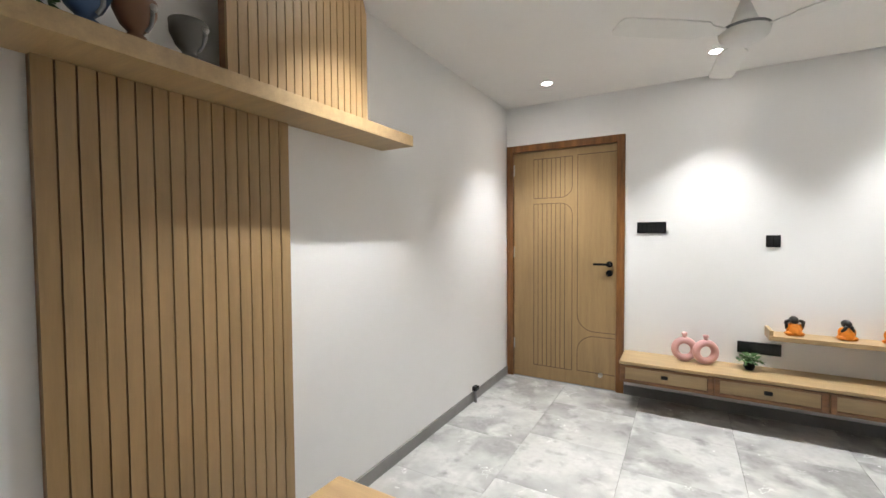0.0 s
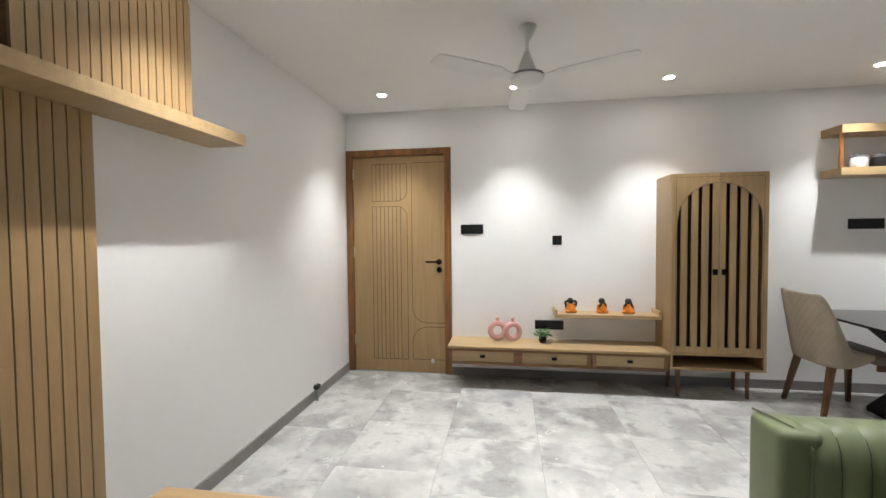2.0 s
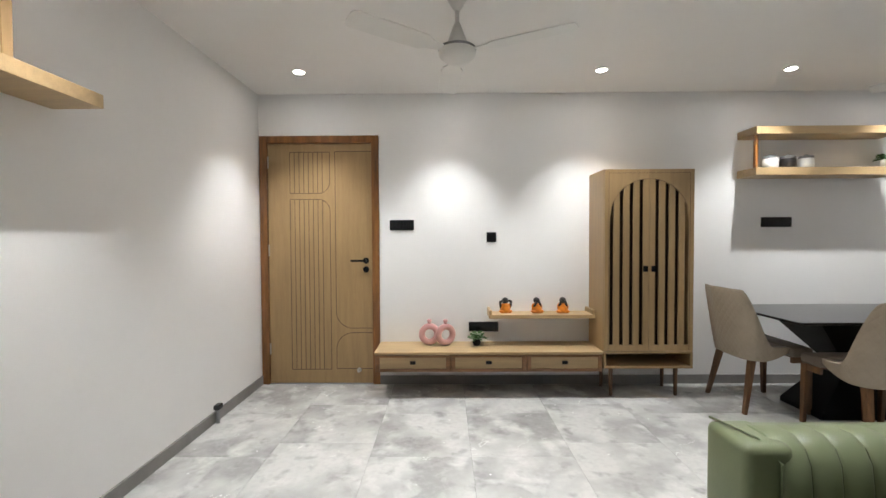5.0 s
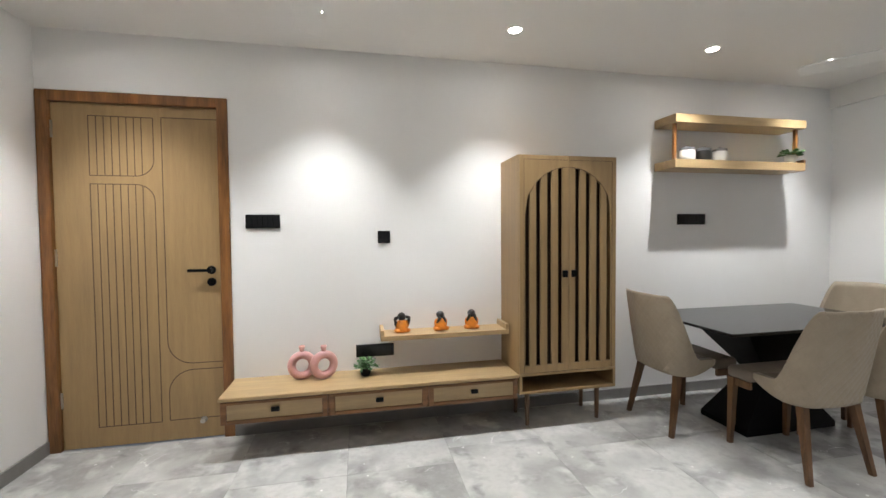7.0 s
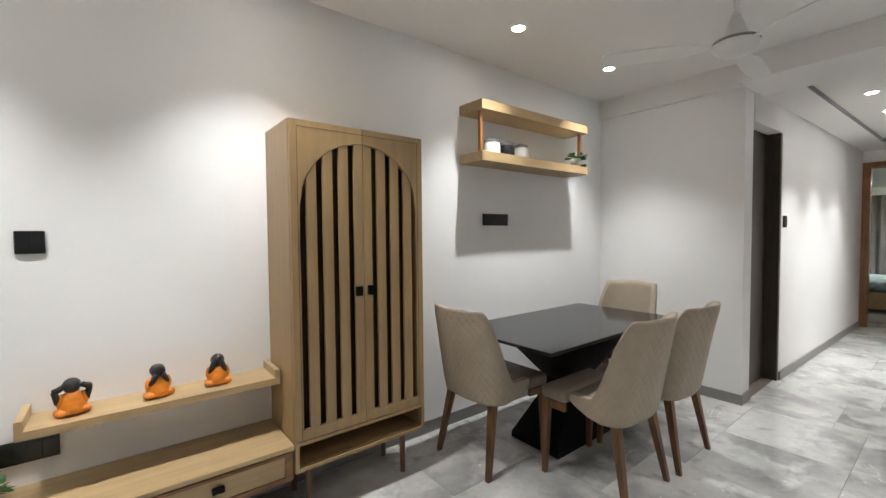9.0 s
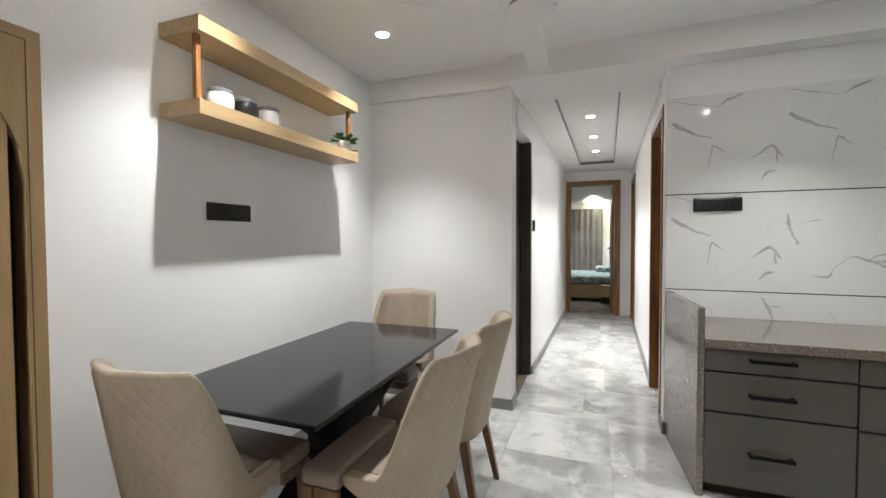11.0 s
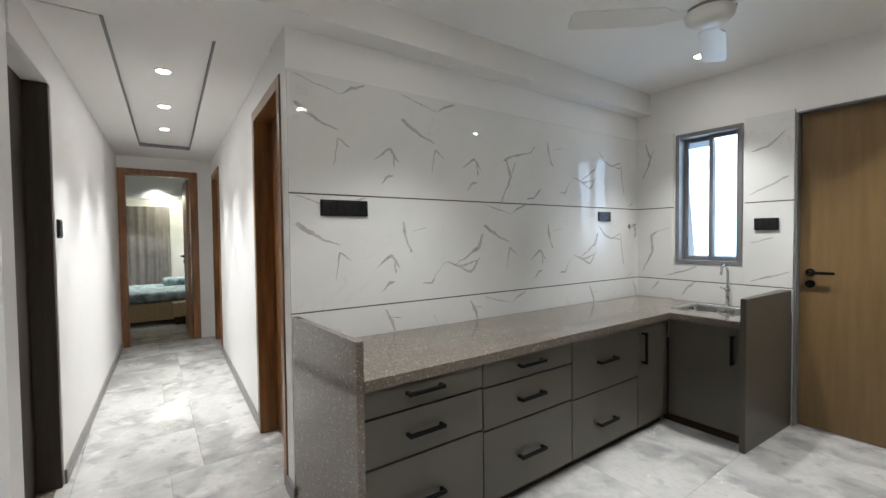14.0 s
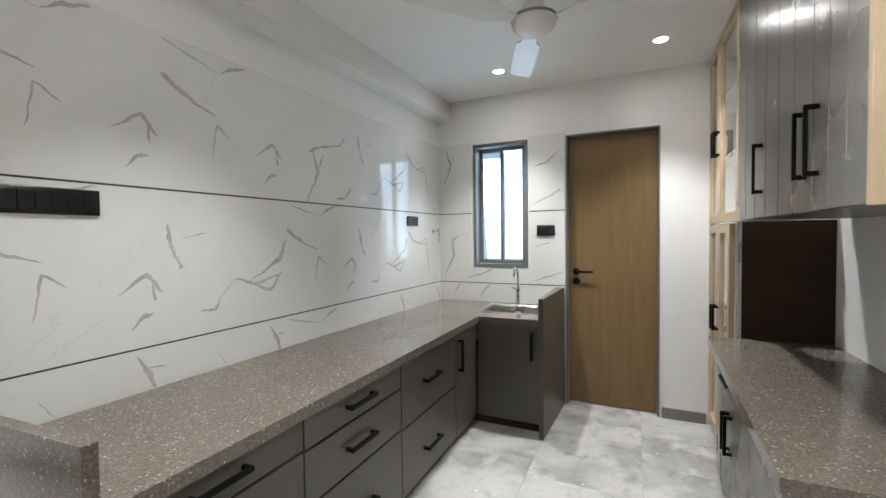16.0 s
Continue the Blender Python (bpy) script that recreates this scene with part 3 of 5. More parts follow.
rp.color_ramp.elements[0].position, rp.color_ramp.elements[0].color = 0.20, (0.10, 0.22, 0.06, 1)
rp.color_ramp.elements[1].position, rp.color_ramp.elements[1].color = 0.27, (0.66, 0.84, 1.0, 1)
rp.color_ramp.elements.new(1.0).color = (0.25, 0.52, 1.0, 1)
nt.links.new(rp.outputs[0], b.inputs["Emission Color"])
b.inputs["Base Color"].default_value = (0, 0, 0, 1)
b.inputs["Emission Strength"].default_value = 0.72
tagged(part("backdrop", bm_box((-70, -60.2, -9), (80, -60, 70)), m), kind="structure")
ground = tagged(part("ground", bm_box((-60, -80, -9.2), (80, 80, -9.0)), mat("outdoor_ground", (0.12, 0.13, 0.08), 0.9, vary=0.3, scale=0.2)), kind="structure")

# ---- lamps ----
for i, (x, y) in enumerate(NORTH_ROW + OTHER_SPOTS + HALL_SPOTS):
    z = 2.334 if (x, y) in HALL_SPOTS else CEIL
    d = thing("downlight", "round recessed ceiling downlight, switched on", "ceiling light", (x, y, z), 0, "recessed ceiling lights")
    part("trim_ring", bm_lathe([(0.046, 0), (0.044, -0.006), (0.036, -0.007), (0.034, -0.002)], 28), M["white"], d, smooth=False)
    part("diffuser", bm_lathe([(0.034, -0.0025), (0.033, -0.005), (0.01, -0.0055)], 28), M["glow"], d)
    spot(x, y, z - 0.012, SPOT_W * (1.15 if (x, y) in HALL_SPOTS else 0.88 if x > 2 and y < 2 else 1.15 if x < -0.9 and y < 2 else 1), 80 if y == 1.25 or (x, y) in HALL_SPOTS else 90)
# bedroom's cove light and lamp
lamp = new("bedroom_cove_light", bpy.data.lights.new("bedroom_cove_light", "AREA"))
lamp.data.shape, lamp.data.size, lamp.data.size_y, lamp.data.energy, lamp.data.color = "RECTANGLE", 0.06, 2.6, 34, (1.0, 1.0, 0.80)
lamp.matrix_world = look((11.66, 1.8, 2.2), (11.9, 1.8, 1.6))
spot(11.22, 1.95, 2.49, 150)
lamp = new("window_sky_light", bpy.data.lights.new("window_sky_light", "AREA"))
lamp.data.shape, lamp.data.size, lamp.data.size_y, lamp.data.energy, lamp.data.color = "RECTANGLE", 0.38, 0.92, 5, (0.55, 0.76, 1.0)
lamp.matrix_world = look((3.618, S - 0.16, 1.57), (3.618, 0.5, 1.2))


# ---- wall panelling and shelf on the west wall ----
def slatted(name, label, x, y0, y1, z0, z1, n, thick, round_r=0.0):
    """A board with n upright slats on a backing; its far top corner may be rounded."""
    t = thing(name, label, "wall panel", (x, y0, z0))
    w, h = y1 - y0, z1 - z0

    def top(y):
        k = y - (w - round_r)
        return h if k <= 0 or not round_r else h - round_r + math.sqrt(max(0, round_r**2 - k * k))

    ys = [w * i / 24 for i in range(25)]
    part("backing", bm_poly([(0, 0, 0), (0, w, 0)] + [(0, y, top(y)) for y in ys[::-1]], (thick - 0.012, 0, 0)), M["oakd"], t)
    pitch = w / n
    for i in range(n):
        a, b = i * pitch + (0.0024 if i else 0), (i + 1) * pitch - (0.0024 if i < n - 1 else 0)
        bm = bm_poly([(thick - 0.0119, a, 0), (thick - 0.0119, b, 0), (thick - 0.0119, b, top(b)), (thick - 0.0119, (a + b) / 2, top((a + b) / 2)), (thick - 0.0119, a, top(a))], (0.012, 0, 0))
        part("slat", bm, M["oak"], t)
    return t


slatted("slatted_wall_panel", "light oak grooved wall panel under the long shelf", W + 0.0005, 0.366, 1.137, 0.0, 1.773, 17, 0.028)
slatted("slatted_shelf_panel", "grooved oak panel with a rounded top corner on the long shelf", -1.378, 0.80, 1.48, 1.831, 2.42, 18, 0.045, 0.10)
t = thing("wall_shelf", "long light oak wall shelf with a small end lip", "shelf", (W, 0.0, 1.774))
part("board", bm_box((0.001, -0.05, 0), (0.21, 1.776, 0.055), 0.002), M["oakh"], t)
part("end_lip", bm_box((0.001, 1.758, 0.0552), (0.12, 1.776, 0.075), 0.002), M["oakd"], t)
t = thing("wall_spur_pipe", "short grey pipe with a black cap at the skirting", "pipe", (W + 0.03, 2.88, 0))
part("pipe", bm_tube([(0, 0, 0), (0, 0, 0.10)], 0.012, 12), M["alu"], t)
part("cap", bm_box((-0.018, -0.03, 0.095), (0.022, 0.03, 0.13), 0.008), M["bplast"], t)


def planter(label, at, material, turn, s=1.0):
    t = thing("planter", label, "planter", at, turn)
    part("bowl", bm_lathe([(0.028 * s, 0), (0.03 * s, 0.012 * s), (0.018 * s, 0.022 * s), (0.04 * s, 0.045 * s), (0.058 * s, 0.085 * s), (0.06 * s, 0.125 * s), (0.055 * s, 0.125 * s), (0.05 * s, 0.09 * s)], 28), material, t, smooth=True)
    part("strap", bm_tube([(0.045 * s, -0.02 * s, 0.105 * s), (0.058 * s, -0.015 * s, 0.08 * s), (0.045 * s, 0, 0.05 * s), (0.03 * s, 0.0, 0.03 * s)], 0.006 * s), M["alu"], t)
    part("bead", bm_lathe([(0.002, -0.011), (0.008, -0.008), (0.011, 0), (0.008, 0.008), (0.002, 0.011)], 12, (0.058 * s, -0.012 * s, 0.1 * s)), M["steel"], t)
    return t


planter("dark grey footed planter with a metal strap on the oak shelf", (-1.312, 0.668, 1.8292), mat("dark_grey_ceramic", (0.12, 0.112, 0.10), 0.5), 40, 0.84)
planter("brown footed planter with a metal strap on the oak shelf", (-1.312, 0.532, 1.8292), mat("brown_ceramic", (0.17, 0.08, 0.04), 0.45), 40, 0.84)
planter("dark blue footed planter on the oak shelf", (-1.325, 0.430, 1.8292), mat("blue_ceramic", (0.04, 0.08, 0.17), 0.4), 35, 0.95)


def leaves(n, spread, height, size, seed, droop=0.4, z0=0.0):
    """Many small pointed leaves on thin stems round a centre."""
    rnd = random.Random(seed)
    bm = bmesh.new()
    for _ in range(n):
        a, r = rnd.uniform(0, 2 * math.pi), spread * math.sqrt(rnd.random())
        z = z0 + height * rnd.uniform(0.35, 1.0) * (1 - droop * r / spread)
        p = Vector((r * math.cos(a), r * math.sin(a), z))
        d = Vector((math.cos(a), math.sin(a), rnd.uniform(-0.5, 0.7))).normalized()
        side = d.cross(Vector((rnd.uniform(-0.4, 0.4), rnd.uniform(-0.4, 0.4), 1))).normalized()
        q = size * rnd.uniform(0.6, 1.2)
        v = [bm.verts.new(p), bm.verts.new(p + d * q * 0.45 + side * q * 0.38), bm.verts.new(p + d * q), bm.verts.new(p + d * q * 0.45 - side * q * 0.38), bm.verts.new(p + d * q * 0.5 + Vector((0, 0, q * 0.12)))]
        for i in range(4):
            bm.faces.new((v[i], v[(i + 1) % 4], v[4]))
        if rnd.random() < 0.5:
            bm_tube([(0, 0, z0), tuple(p * 0.5 + Vector((0, 0, z0 * 0.5 + height * 0.1))), tuple(p)], 0.0012, 4, bm)
    return bm


def pot_plant(label, at, r, h, material, n, spread, height, size, seed, droop=0.4):
    t = thing("potted_plant", label, "plant", at)
    part("pot", bm_lathe([(r * 0.7, 0), (r, h * 0.4), (r * 0.9, h), (r * 0.75, h), (r * 0.7, h * 0.85)], 20), material, t, smooth=True)
    part("foliage", leaves(n, spread, height, size, seed, droop, h * 0.8), M["leaf"], t)
    return t


pot_plant("trailing green plant in a pale pot on the oak shelf", (-1.36, 0.285, 1.8292), 0.05, 0.09, M["white"], 150, 0.15, 0.16, 0.055, 3, 0.9)

# ---- low table in the foreground ----
t = thing("coffee_table", "light wood low table with rounded corners", "table", (-0.66, 0.78, 0))
part("tabletop", bm_box((-0.48, -0.28, 0.425), (0.48, 0.285, 0.45), 0.012, seg=3), mat("honey_wood", (0.50, 0.33, 0.16), 0.4, vary=0.08, stretch=(0.5, 6, 6)), t)
for x in (-0.40, 0.40):
    for y in (-0.21, 0.21):
        part("leg", bm_tube([(x, y, 0.424), (x * 1.04, y * 1.04, 0)], [0.02, 0.013], 12), M["oakh"], t)

# ---- green sofa ----
t = thing("sofa", "olive green leatherette sofa with a channel-tufted back", "sofa", (0.735, 0.0, 0))
SW = 0.84
bm = bmesh.new()
nx, prof = 232, [(0.985, 0.47), (0.985, 0.60), (0.985, 0.70), (0.992, 0.755), (1.008, 0.785), (1.035, 0.80), (1.08, 0.80), (1.115, 0.792), (1.13, 0.77), (1.134, 0.70), (1.134, 0.12), (1.05, 0.12)]
rows = []
for i in range(nx + 1):
    x = 0.075 + (SW - 0.075) * i / nx
    k = ((x - 0.075) % 0.066) / 0.066
    puff = 0.015 * math.sqrt(abs(math.sin(math.pi * k)))
    rows.append([bm.verts.new((x, y - (puff if j < 4 else puff * 0.5 if j == 4 else 0), z + (puff * 0.4 if j in (4, 5) else 0))) for j, (y, z) in enumerate(prof)])
for a, b in zip(rows, rows[1:]):
    for j in range(len(prof) - 1):
        bm.faces.new((a[j], b[j], b[j + 1], a[j + 1]))
bm.faces.new(rows[0]), bm.faces.new(rows[-1][::-1])
part("backrest", bm, M["green"], t, smooth=True)
part("back_side", bm_box((0.0, 0.986, 0.12), (0.11, 1.131, 0.797), 0.02, seg=3), M["green"], t, smooth=True)
part("seam", bm_tube([(0.074, 0.985, 0.47), (0.074, 0.982, 0.76), (0.05, 1.02, 0.80), (0.03, 1.07, 0.803), (0.012, 1.13, 0.80)], 0.003, 6), M["green"], t)
# dark tubes along the tufting seams deepen the shade in the valleys
for i in range(1, 12):
    x = 0.075 + 0.066 * i
    part("seam", bm_tube([(x, 0.9835, 0.47), (x, 0.9835, 0.70), (x, 0.990, 0.755), (x, 1.005, 0.784)], 0.0016, 5), M["greend"], t)
part("seat_base", bm_box((0.02, 0.12, 0.10), (SW, 0.9765, 0.33), 0.02), M["green"], t)
cush = part("seat_cushion", bm_box((0.05, 0.10, 0.332), (SW, 0.972, 0.545), 0.035, seg=4), M["green"], t, smooth=True)
part("piping", bm_tube([(0.07, 0.14, 0.538), (0.07, 0.93, 0.538), (0.078, 0.948, 0.540), (0.10, 0.956, 0.541), (SW - 0.06, 0.956, 0.541)], 0.0045, 6), M["green"], cush)
part("arm", bm_box((SW - 0.13, 0.08, 0.546), (SW, 0.962, 0.70), 0.06, seg=4), M["green"], t, smooth=True)
for x in (0.07, SW - 0.07):
    for y in (0.18, 1.07):
        part("leg", bm_tube([(x, y, 0.12), (x, y, 0)], [0.022, 0.014], 12), M["walnut"], t)

# ---- TV console ----
CX0, CX1, CY = -0.462, 1.306, 3.292
t = thing("tv_console", "wall-hung oak television console with three panelled drawers", "cabinet", (CX0, CY, 0))
cw, cd = CX1 - CX0, N - CY
part("top", bm_box((-0.004, -0.008, 0.345), (cw, cd, 0.366), 0.003), M["oakh"], t)
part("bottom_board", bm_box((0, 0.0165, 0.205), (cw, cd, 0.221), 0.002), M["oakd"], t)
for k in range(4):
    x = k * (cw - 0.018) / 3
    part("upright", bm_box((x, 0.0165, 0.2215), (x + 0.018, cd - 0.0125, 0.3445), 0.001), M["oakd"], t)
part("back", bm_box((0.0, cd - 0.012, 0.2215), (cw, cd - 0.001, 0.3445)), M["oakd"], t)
for k in range(3):
    x0 = k * cw / 3 + 0.006
    x1 = (k + 1) * cw / 3 - 0.006
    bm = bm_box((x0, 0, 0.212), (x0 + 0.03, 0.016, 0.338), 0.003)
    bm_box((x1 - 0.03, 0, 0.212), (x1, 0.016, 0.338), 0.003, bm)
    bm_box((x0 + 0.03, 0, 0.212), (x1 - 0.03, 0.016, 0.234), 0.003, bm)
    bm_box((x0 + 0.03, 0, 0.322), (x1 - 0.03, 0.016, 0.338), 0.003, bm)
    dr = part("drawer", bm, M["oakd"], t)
    part("drawer_panel", bm_box((x0 + 0.0305, 0.007, 0.2345), (x1 - 0.0305, 0.014, 0.3215)), M["oakh"], dr)
    xm = (x0 + x1) / 2
    part("handle", bm_box((xm - 0.022, -0.014, 0.272), (xm + 0.022, 0.0068, 0.294), 0.003), M["black"], dr, "small black square pull")

t = thing("display_shelf", "small oak display shelf with raised ends", "shelf", (0.443, 3.44, 0.594))
part("board", bm_box((0, 0, 0), (0.855, 0.19, 0.031), 0.002), M["oakh"], t)
part("end_lip", bm_box((0, 0, 0.0312), (0.022, 0.19, 0.068), 0.002), M["oakh"], t)
part("end_lip", bm_box((0.833, 0, 0.0312), (0.855, 0.19, 0.068), 0.002), M["oakh"], t)


# ---- slatted cabinet ----
t = thing("slatted_cabinet", "tall oak cabinet with arched slatted double doors on walnut legs", "cabinet", (1.31, 3.285, 0))
w, dp = 0.685, 0.344
for nm, lo, hi in (
    ("side_panel", (0, 0.02, 0.235), (0.018, dp, 1.772)),
    ("side_panel", (w - 0.018, 0.02, 0.235), (w, dp, 1.772)),
    ("top", (0.0182, 0.02, 1.754), (w - 0.0182, dp, 1.772)),
    ("bottom", (0.0182, 0.02, 0.235), (w - 0.0182, dp, 0.253)),
    ("shelf", (0.0182, 0.02, 0.352), (w - 0.0182, dp, 0.370)),
    ("edge_strip", (0, 0.0, 0.235), (0.018, 0.0195, 0.368)),
    ("edge_strip", (w - 0.018, 0.0, 0.235), (w, 0.0195, 0.368)),
    ("edge_strip", (0.0185, 0.0, 0.235), (w - 0.0185, 0.0195, 0.253)),
    ("edge_strip", (0.0185, 0.0, 0.352), (w - 0.0185, 0.0195, 0.368)),
):
    part(nm, bm_box(lo, hi, 0.0015), M["oak"], t)
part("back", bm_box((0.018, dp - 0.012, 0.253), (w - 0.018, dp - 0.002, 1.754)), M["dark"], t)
# added dark sheet in place of the shaded depth behind the slats
part("interior_shade_sheet", bm_box((0.02, 0.10, 0.372), (w - 0.02, 0.11, 1.75)), M["dark"], t)
ac, ar, asp = w / 2, 0.303, 1.392


def arch_z(x):
    return asp + math.sqrt(max(0, ar * ar - (x - ac) ** 2))


for side in (0, 1):
    e0, e1 = (0.002, w / 2 - 0.0015) if side == 0 else (w / 2 + 0.0015, w - 0.002)
    gaps = [(ac - ar + 0.0757 * k, ac - ar + 0.0757 * k + 0.031) for k in range(4)]
    if side:
        gaps = sorted((w - b, w - a) for a, b in gaps)
    l0, l1 = (gaps[0][0], e1) if side == 0 else (e0, gaps[-1][1])
    xs = [l0 + (l1 - l0) * i / 20 for i in range(21)]
    out_x, rim = (e0, l0) if side == 0 else (e1, l1)
    if side == 0:
        ring = [(e0, 0, 0.372), (e1, 0, 0.372), (e1, 0, 0.418), (l0, 0, 0.418)] + [(q, 0, arch_z(q)) for q in xs] + [(e1, 0, 1.768), (e0, 0, 1.768)]
    else:
        ring = [(e1, 0, 0.372), (e0, 0, 0.372), (e0, 0, 0.418), (l1, 0, 0.418)] + [(q, 0, arch_z(q)) for q in xs[::-1]] + [(e0, 0, 1.768), (e1, 0, 1.768)]
    dr = part("door", bm_poly(ring, (0, 0.018, 0)), M["oak"], t)
    spans, x = [], l0
    for a, b in gaps + [(l1, l1)]:
        if a - x > 0.004:
            spans.append((x, a))
        x = b
    for a, b in spans:
        part("slat", bm_poly([(a, 0.0006, 0.4185), (b, 0.0006, 0.4185)] + [(b + (a - b) * i / 4, 0.0006, arch_z(b + (a - b) * i / 4) - 0.0005) for i in range(5)], (0, 0.017, 0)), M["oak"], dr)
    lines = [[(q, arch_z(q)) for q in [e0 + 0.047 + (e1 - e0 - 0.047) * i / 16 if side == 0 else e0 + (e1 - e0 - 0.047) * i / 16 for i in range(17)]]]
    lines.append([(e0 + 0.03, 0.372), (e0 + 0.03, 1.74), (e1, 1.74)] if side == 0 else [(e1 - 0.03, 0.372), (e1 - 0.03, 1.74), (e0, 1.74)])
    grooves(dr, lines, -0.0012, 0.002)
    xm = w / 2 - 0.032 if side == 0 else w / 2 + 0.032
    part("handle", bm_box((xm - 0.016, -0.02, 0.985), (xm + 0.016, -0.0012, 1.03), 0.003), M["black"], dr, "small black square pull")
for x in (0.082, 0.592):
    for y in (0.075, 0.28):
        part("leg", bm_tube([(x, y, 0.2345), (x, y, 0)], [0.017, 0.013], 12), M["walnut"], t)

# ---- dining wall shelf ----
t = thing("open_wall_shelf", "two-tier oak wall shelf with teak corner posts", "shelf", (2.553, 3.41, 1.737))
sw = 1.165
part("lower_board", bm_box((0, 0, 0), (sw, 0.2195, 0.062), 0.002), M["oakh"], t)
part("upper_board", bm_box((0, 0, 0.325), (sw, 0.2195, 0.387), 0.002), M["oakh"], t)
for x in (0.012, sw - 0.065):
    part("post", bm_box((x, 0.03, 0.0622), (x + 0.024, 0.054, 0.3248), 0.004), M["teak"], t)
part("end_lip", bm_box((sw - 0.02, 0, 0.0622), (sw, 0.2195, 0.085), 0.002), M["oakd"], t)


def jar(label, x, body, lid):
    t = thing("storage_jar", label, "jar", (x, 3.51, 1.7995), 0, "jars on the wall shelf")
    part("body", bm_lathe([(0.048, 0), (0.056, 0.01), (0.056, 0.065), (0.05, 0.08), (0.05, 0.082)], 24), body, t, smooth=True)
    part("lid", bm_lathe([(0.052, 0.0825), (0.052, 0.098), (0.046, 0.102), (0.014, 0.104), (0.014, 0.114), (0.004, 0.117)], 24), lid, t)


jar("white ceramic jar with a grey lid on the wall shelf", 2.74, M["white"], M["alu"])
jar("black glossy jar with a grey lid on the wall shelf", 2.882, M["hair"], M["alu"])
jar("white ceramic jar with a flat grey lid on the wall shelf", 3.028, M["white"], M["alu"])
pot_plant("small leafy plant in a white pot on the wall shelf", (3.645, 3.47, 1.7995), 0.042, 0.065, M["white"], 70, 0.06, 0.055, 0.04, 8, 0.3)


# ---- dining table ----
t = thing("dining_table", "black polished stone dining table on a splayed black pedestal", "table", (2.985, 3.075, 0))
hx, hy, tz = 0.668, 0.37, 0.705
bm = bmesh.new()
r0 = [bm.verts.new((sx * (hx - 0.0), sy * (hy - 0.0), tz - 0.003)) for sx, sy in ((-1, -1), (1, -1), (1, 1), (-1, 1))]
r1 = [bm.verts.new((sx * (hx - 0.004), sy * (hy - 0.004), tz)) for sx, sy in ((-1, -1), (1, -1), (1, 1), (-1, 1))]
r2 = [bm.verts.new((sx * hx, sy * hy, tz - 0.016)) for sx, sy in ((-1, -1), (1, -1), (1, 1), (-1, 1))]
r3 = [bm.verts.new((sx * (hx - 0.10), sy * (hy - 0.10), tz - 0.04)) for sx, sy in ((-1, -1), (1, -1), (1, 1), (-1, 1))]
for a, b in ((r3, r2), (r2, r0), (r0, r1)):
    for i in range(4):
        bm.faces.new((a[i], a[(i + 1) % 4], b[(i + 1) % 4], b[i]))
bm.faces.new(r1), bm.faces.new(r3[::-1])
part("tabletop", bm, M["btop"], t)
bm = bmesh.new()
rings = []
for z, x, y in ((0, 0.345, 0.175), (0.035, 0.345, 0.175), (0.30, 0.12, 0.09), (0.36, 0.12, 0.09), (0.664, 0.40, 0.22)):
    rings.append([bm.verts.new((sx * x, sy * y, z)) for sx, sy in ((-1, -1), (1, -1), (1, 1), (-1, 1))])
for a, b in zip(rings, rings[1:]):
    for i in range(4):
        bm.faces.new((a[i], a[(i + 1) % 4], b[(i + 1) % 4], b[i]))
bm.faces.new(rings[0][::-1]), bm.faces.new(rings[-1])
part("pedestal", bm, M["black"], t)


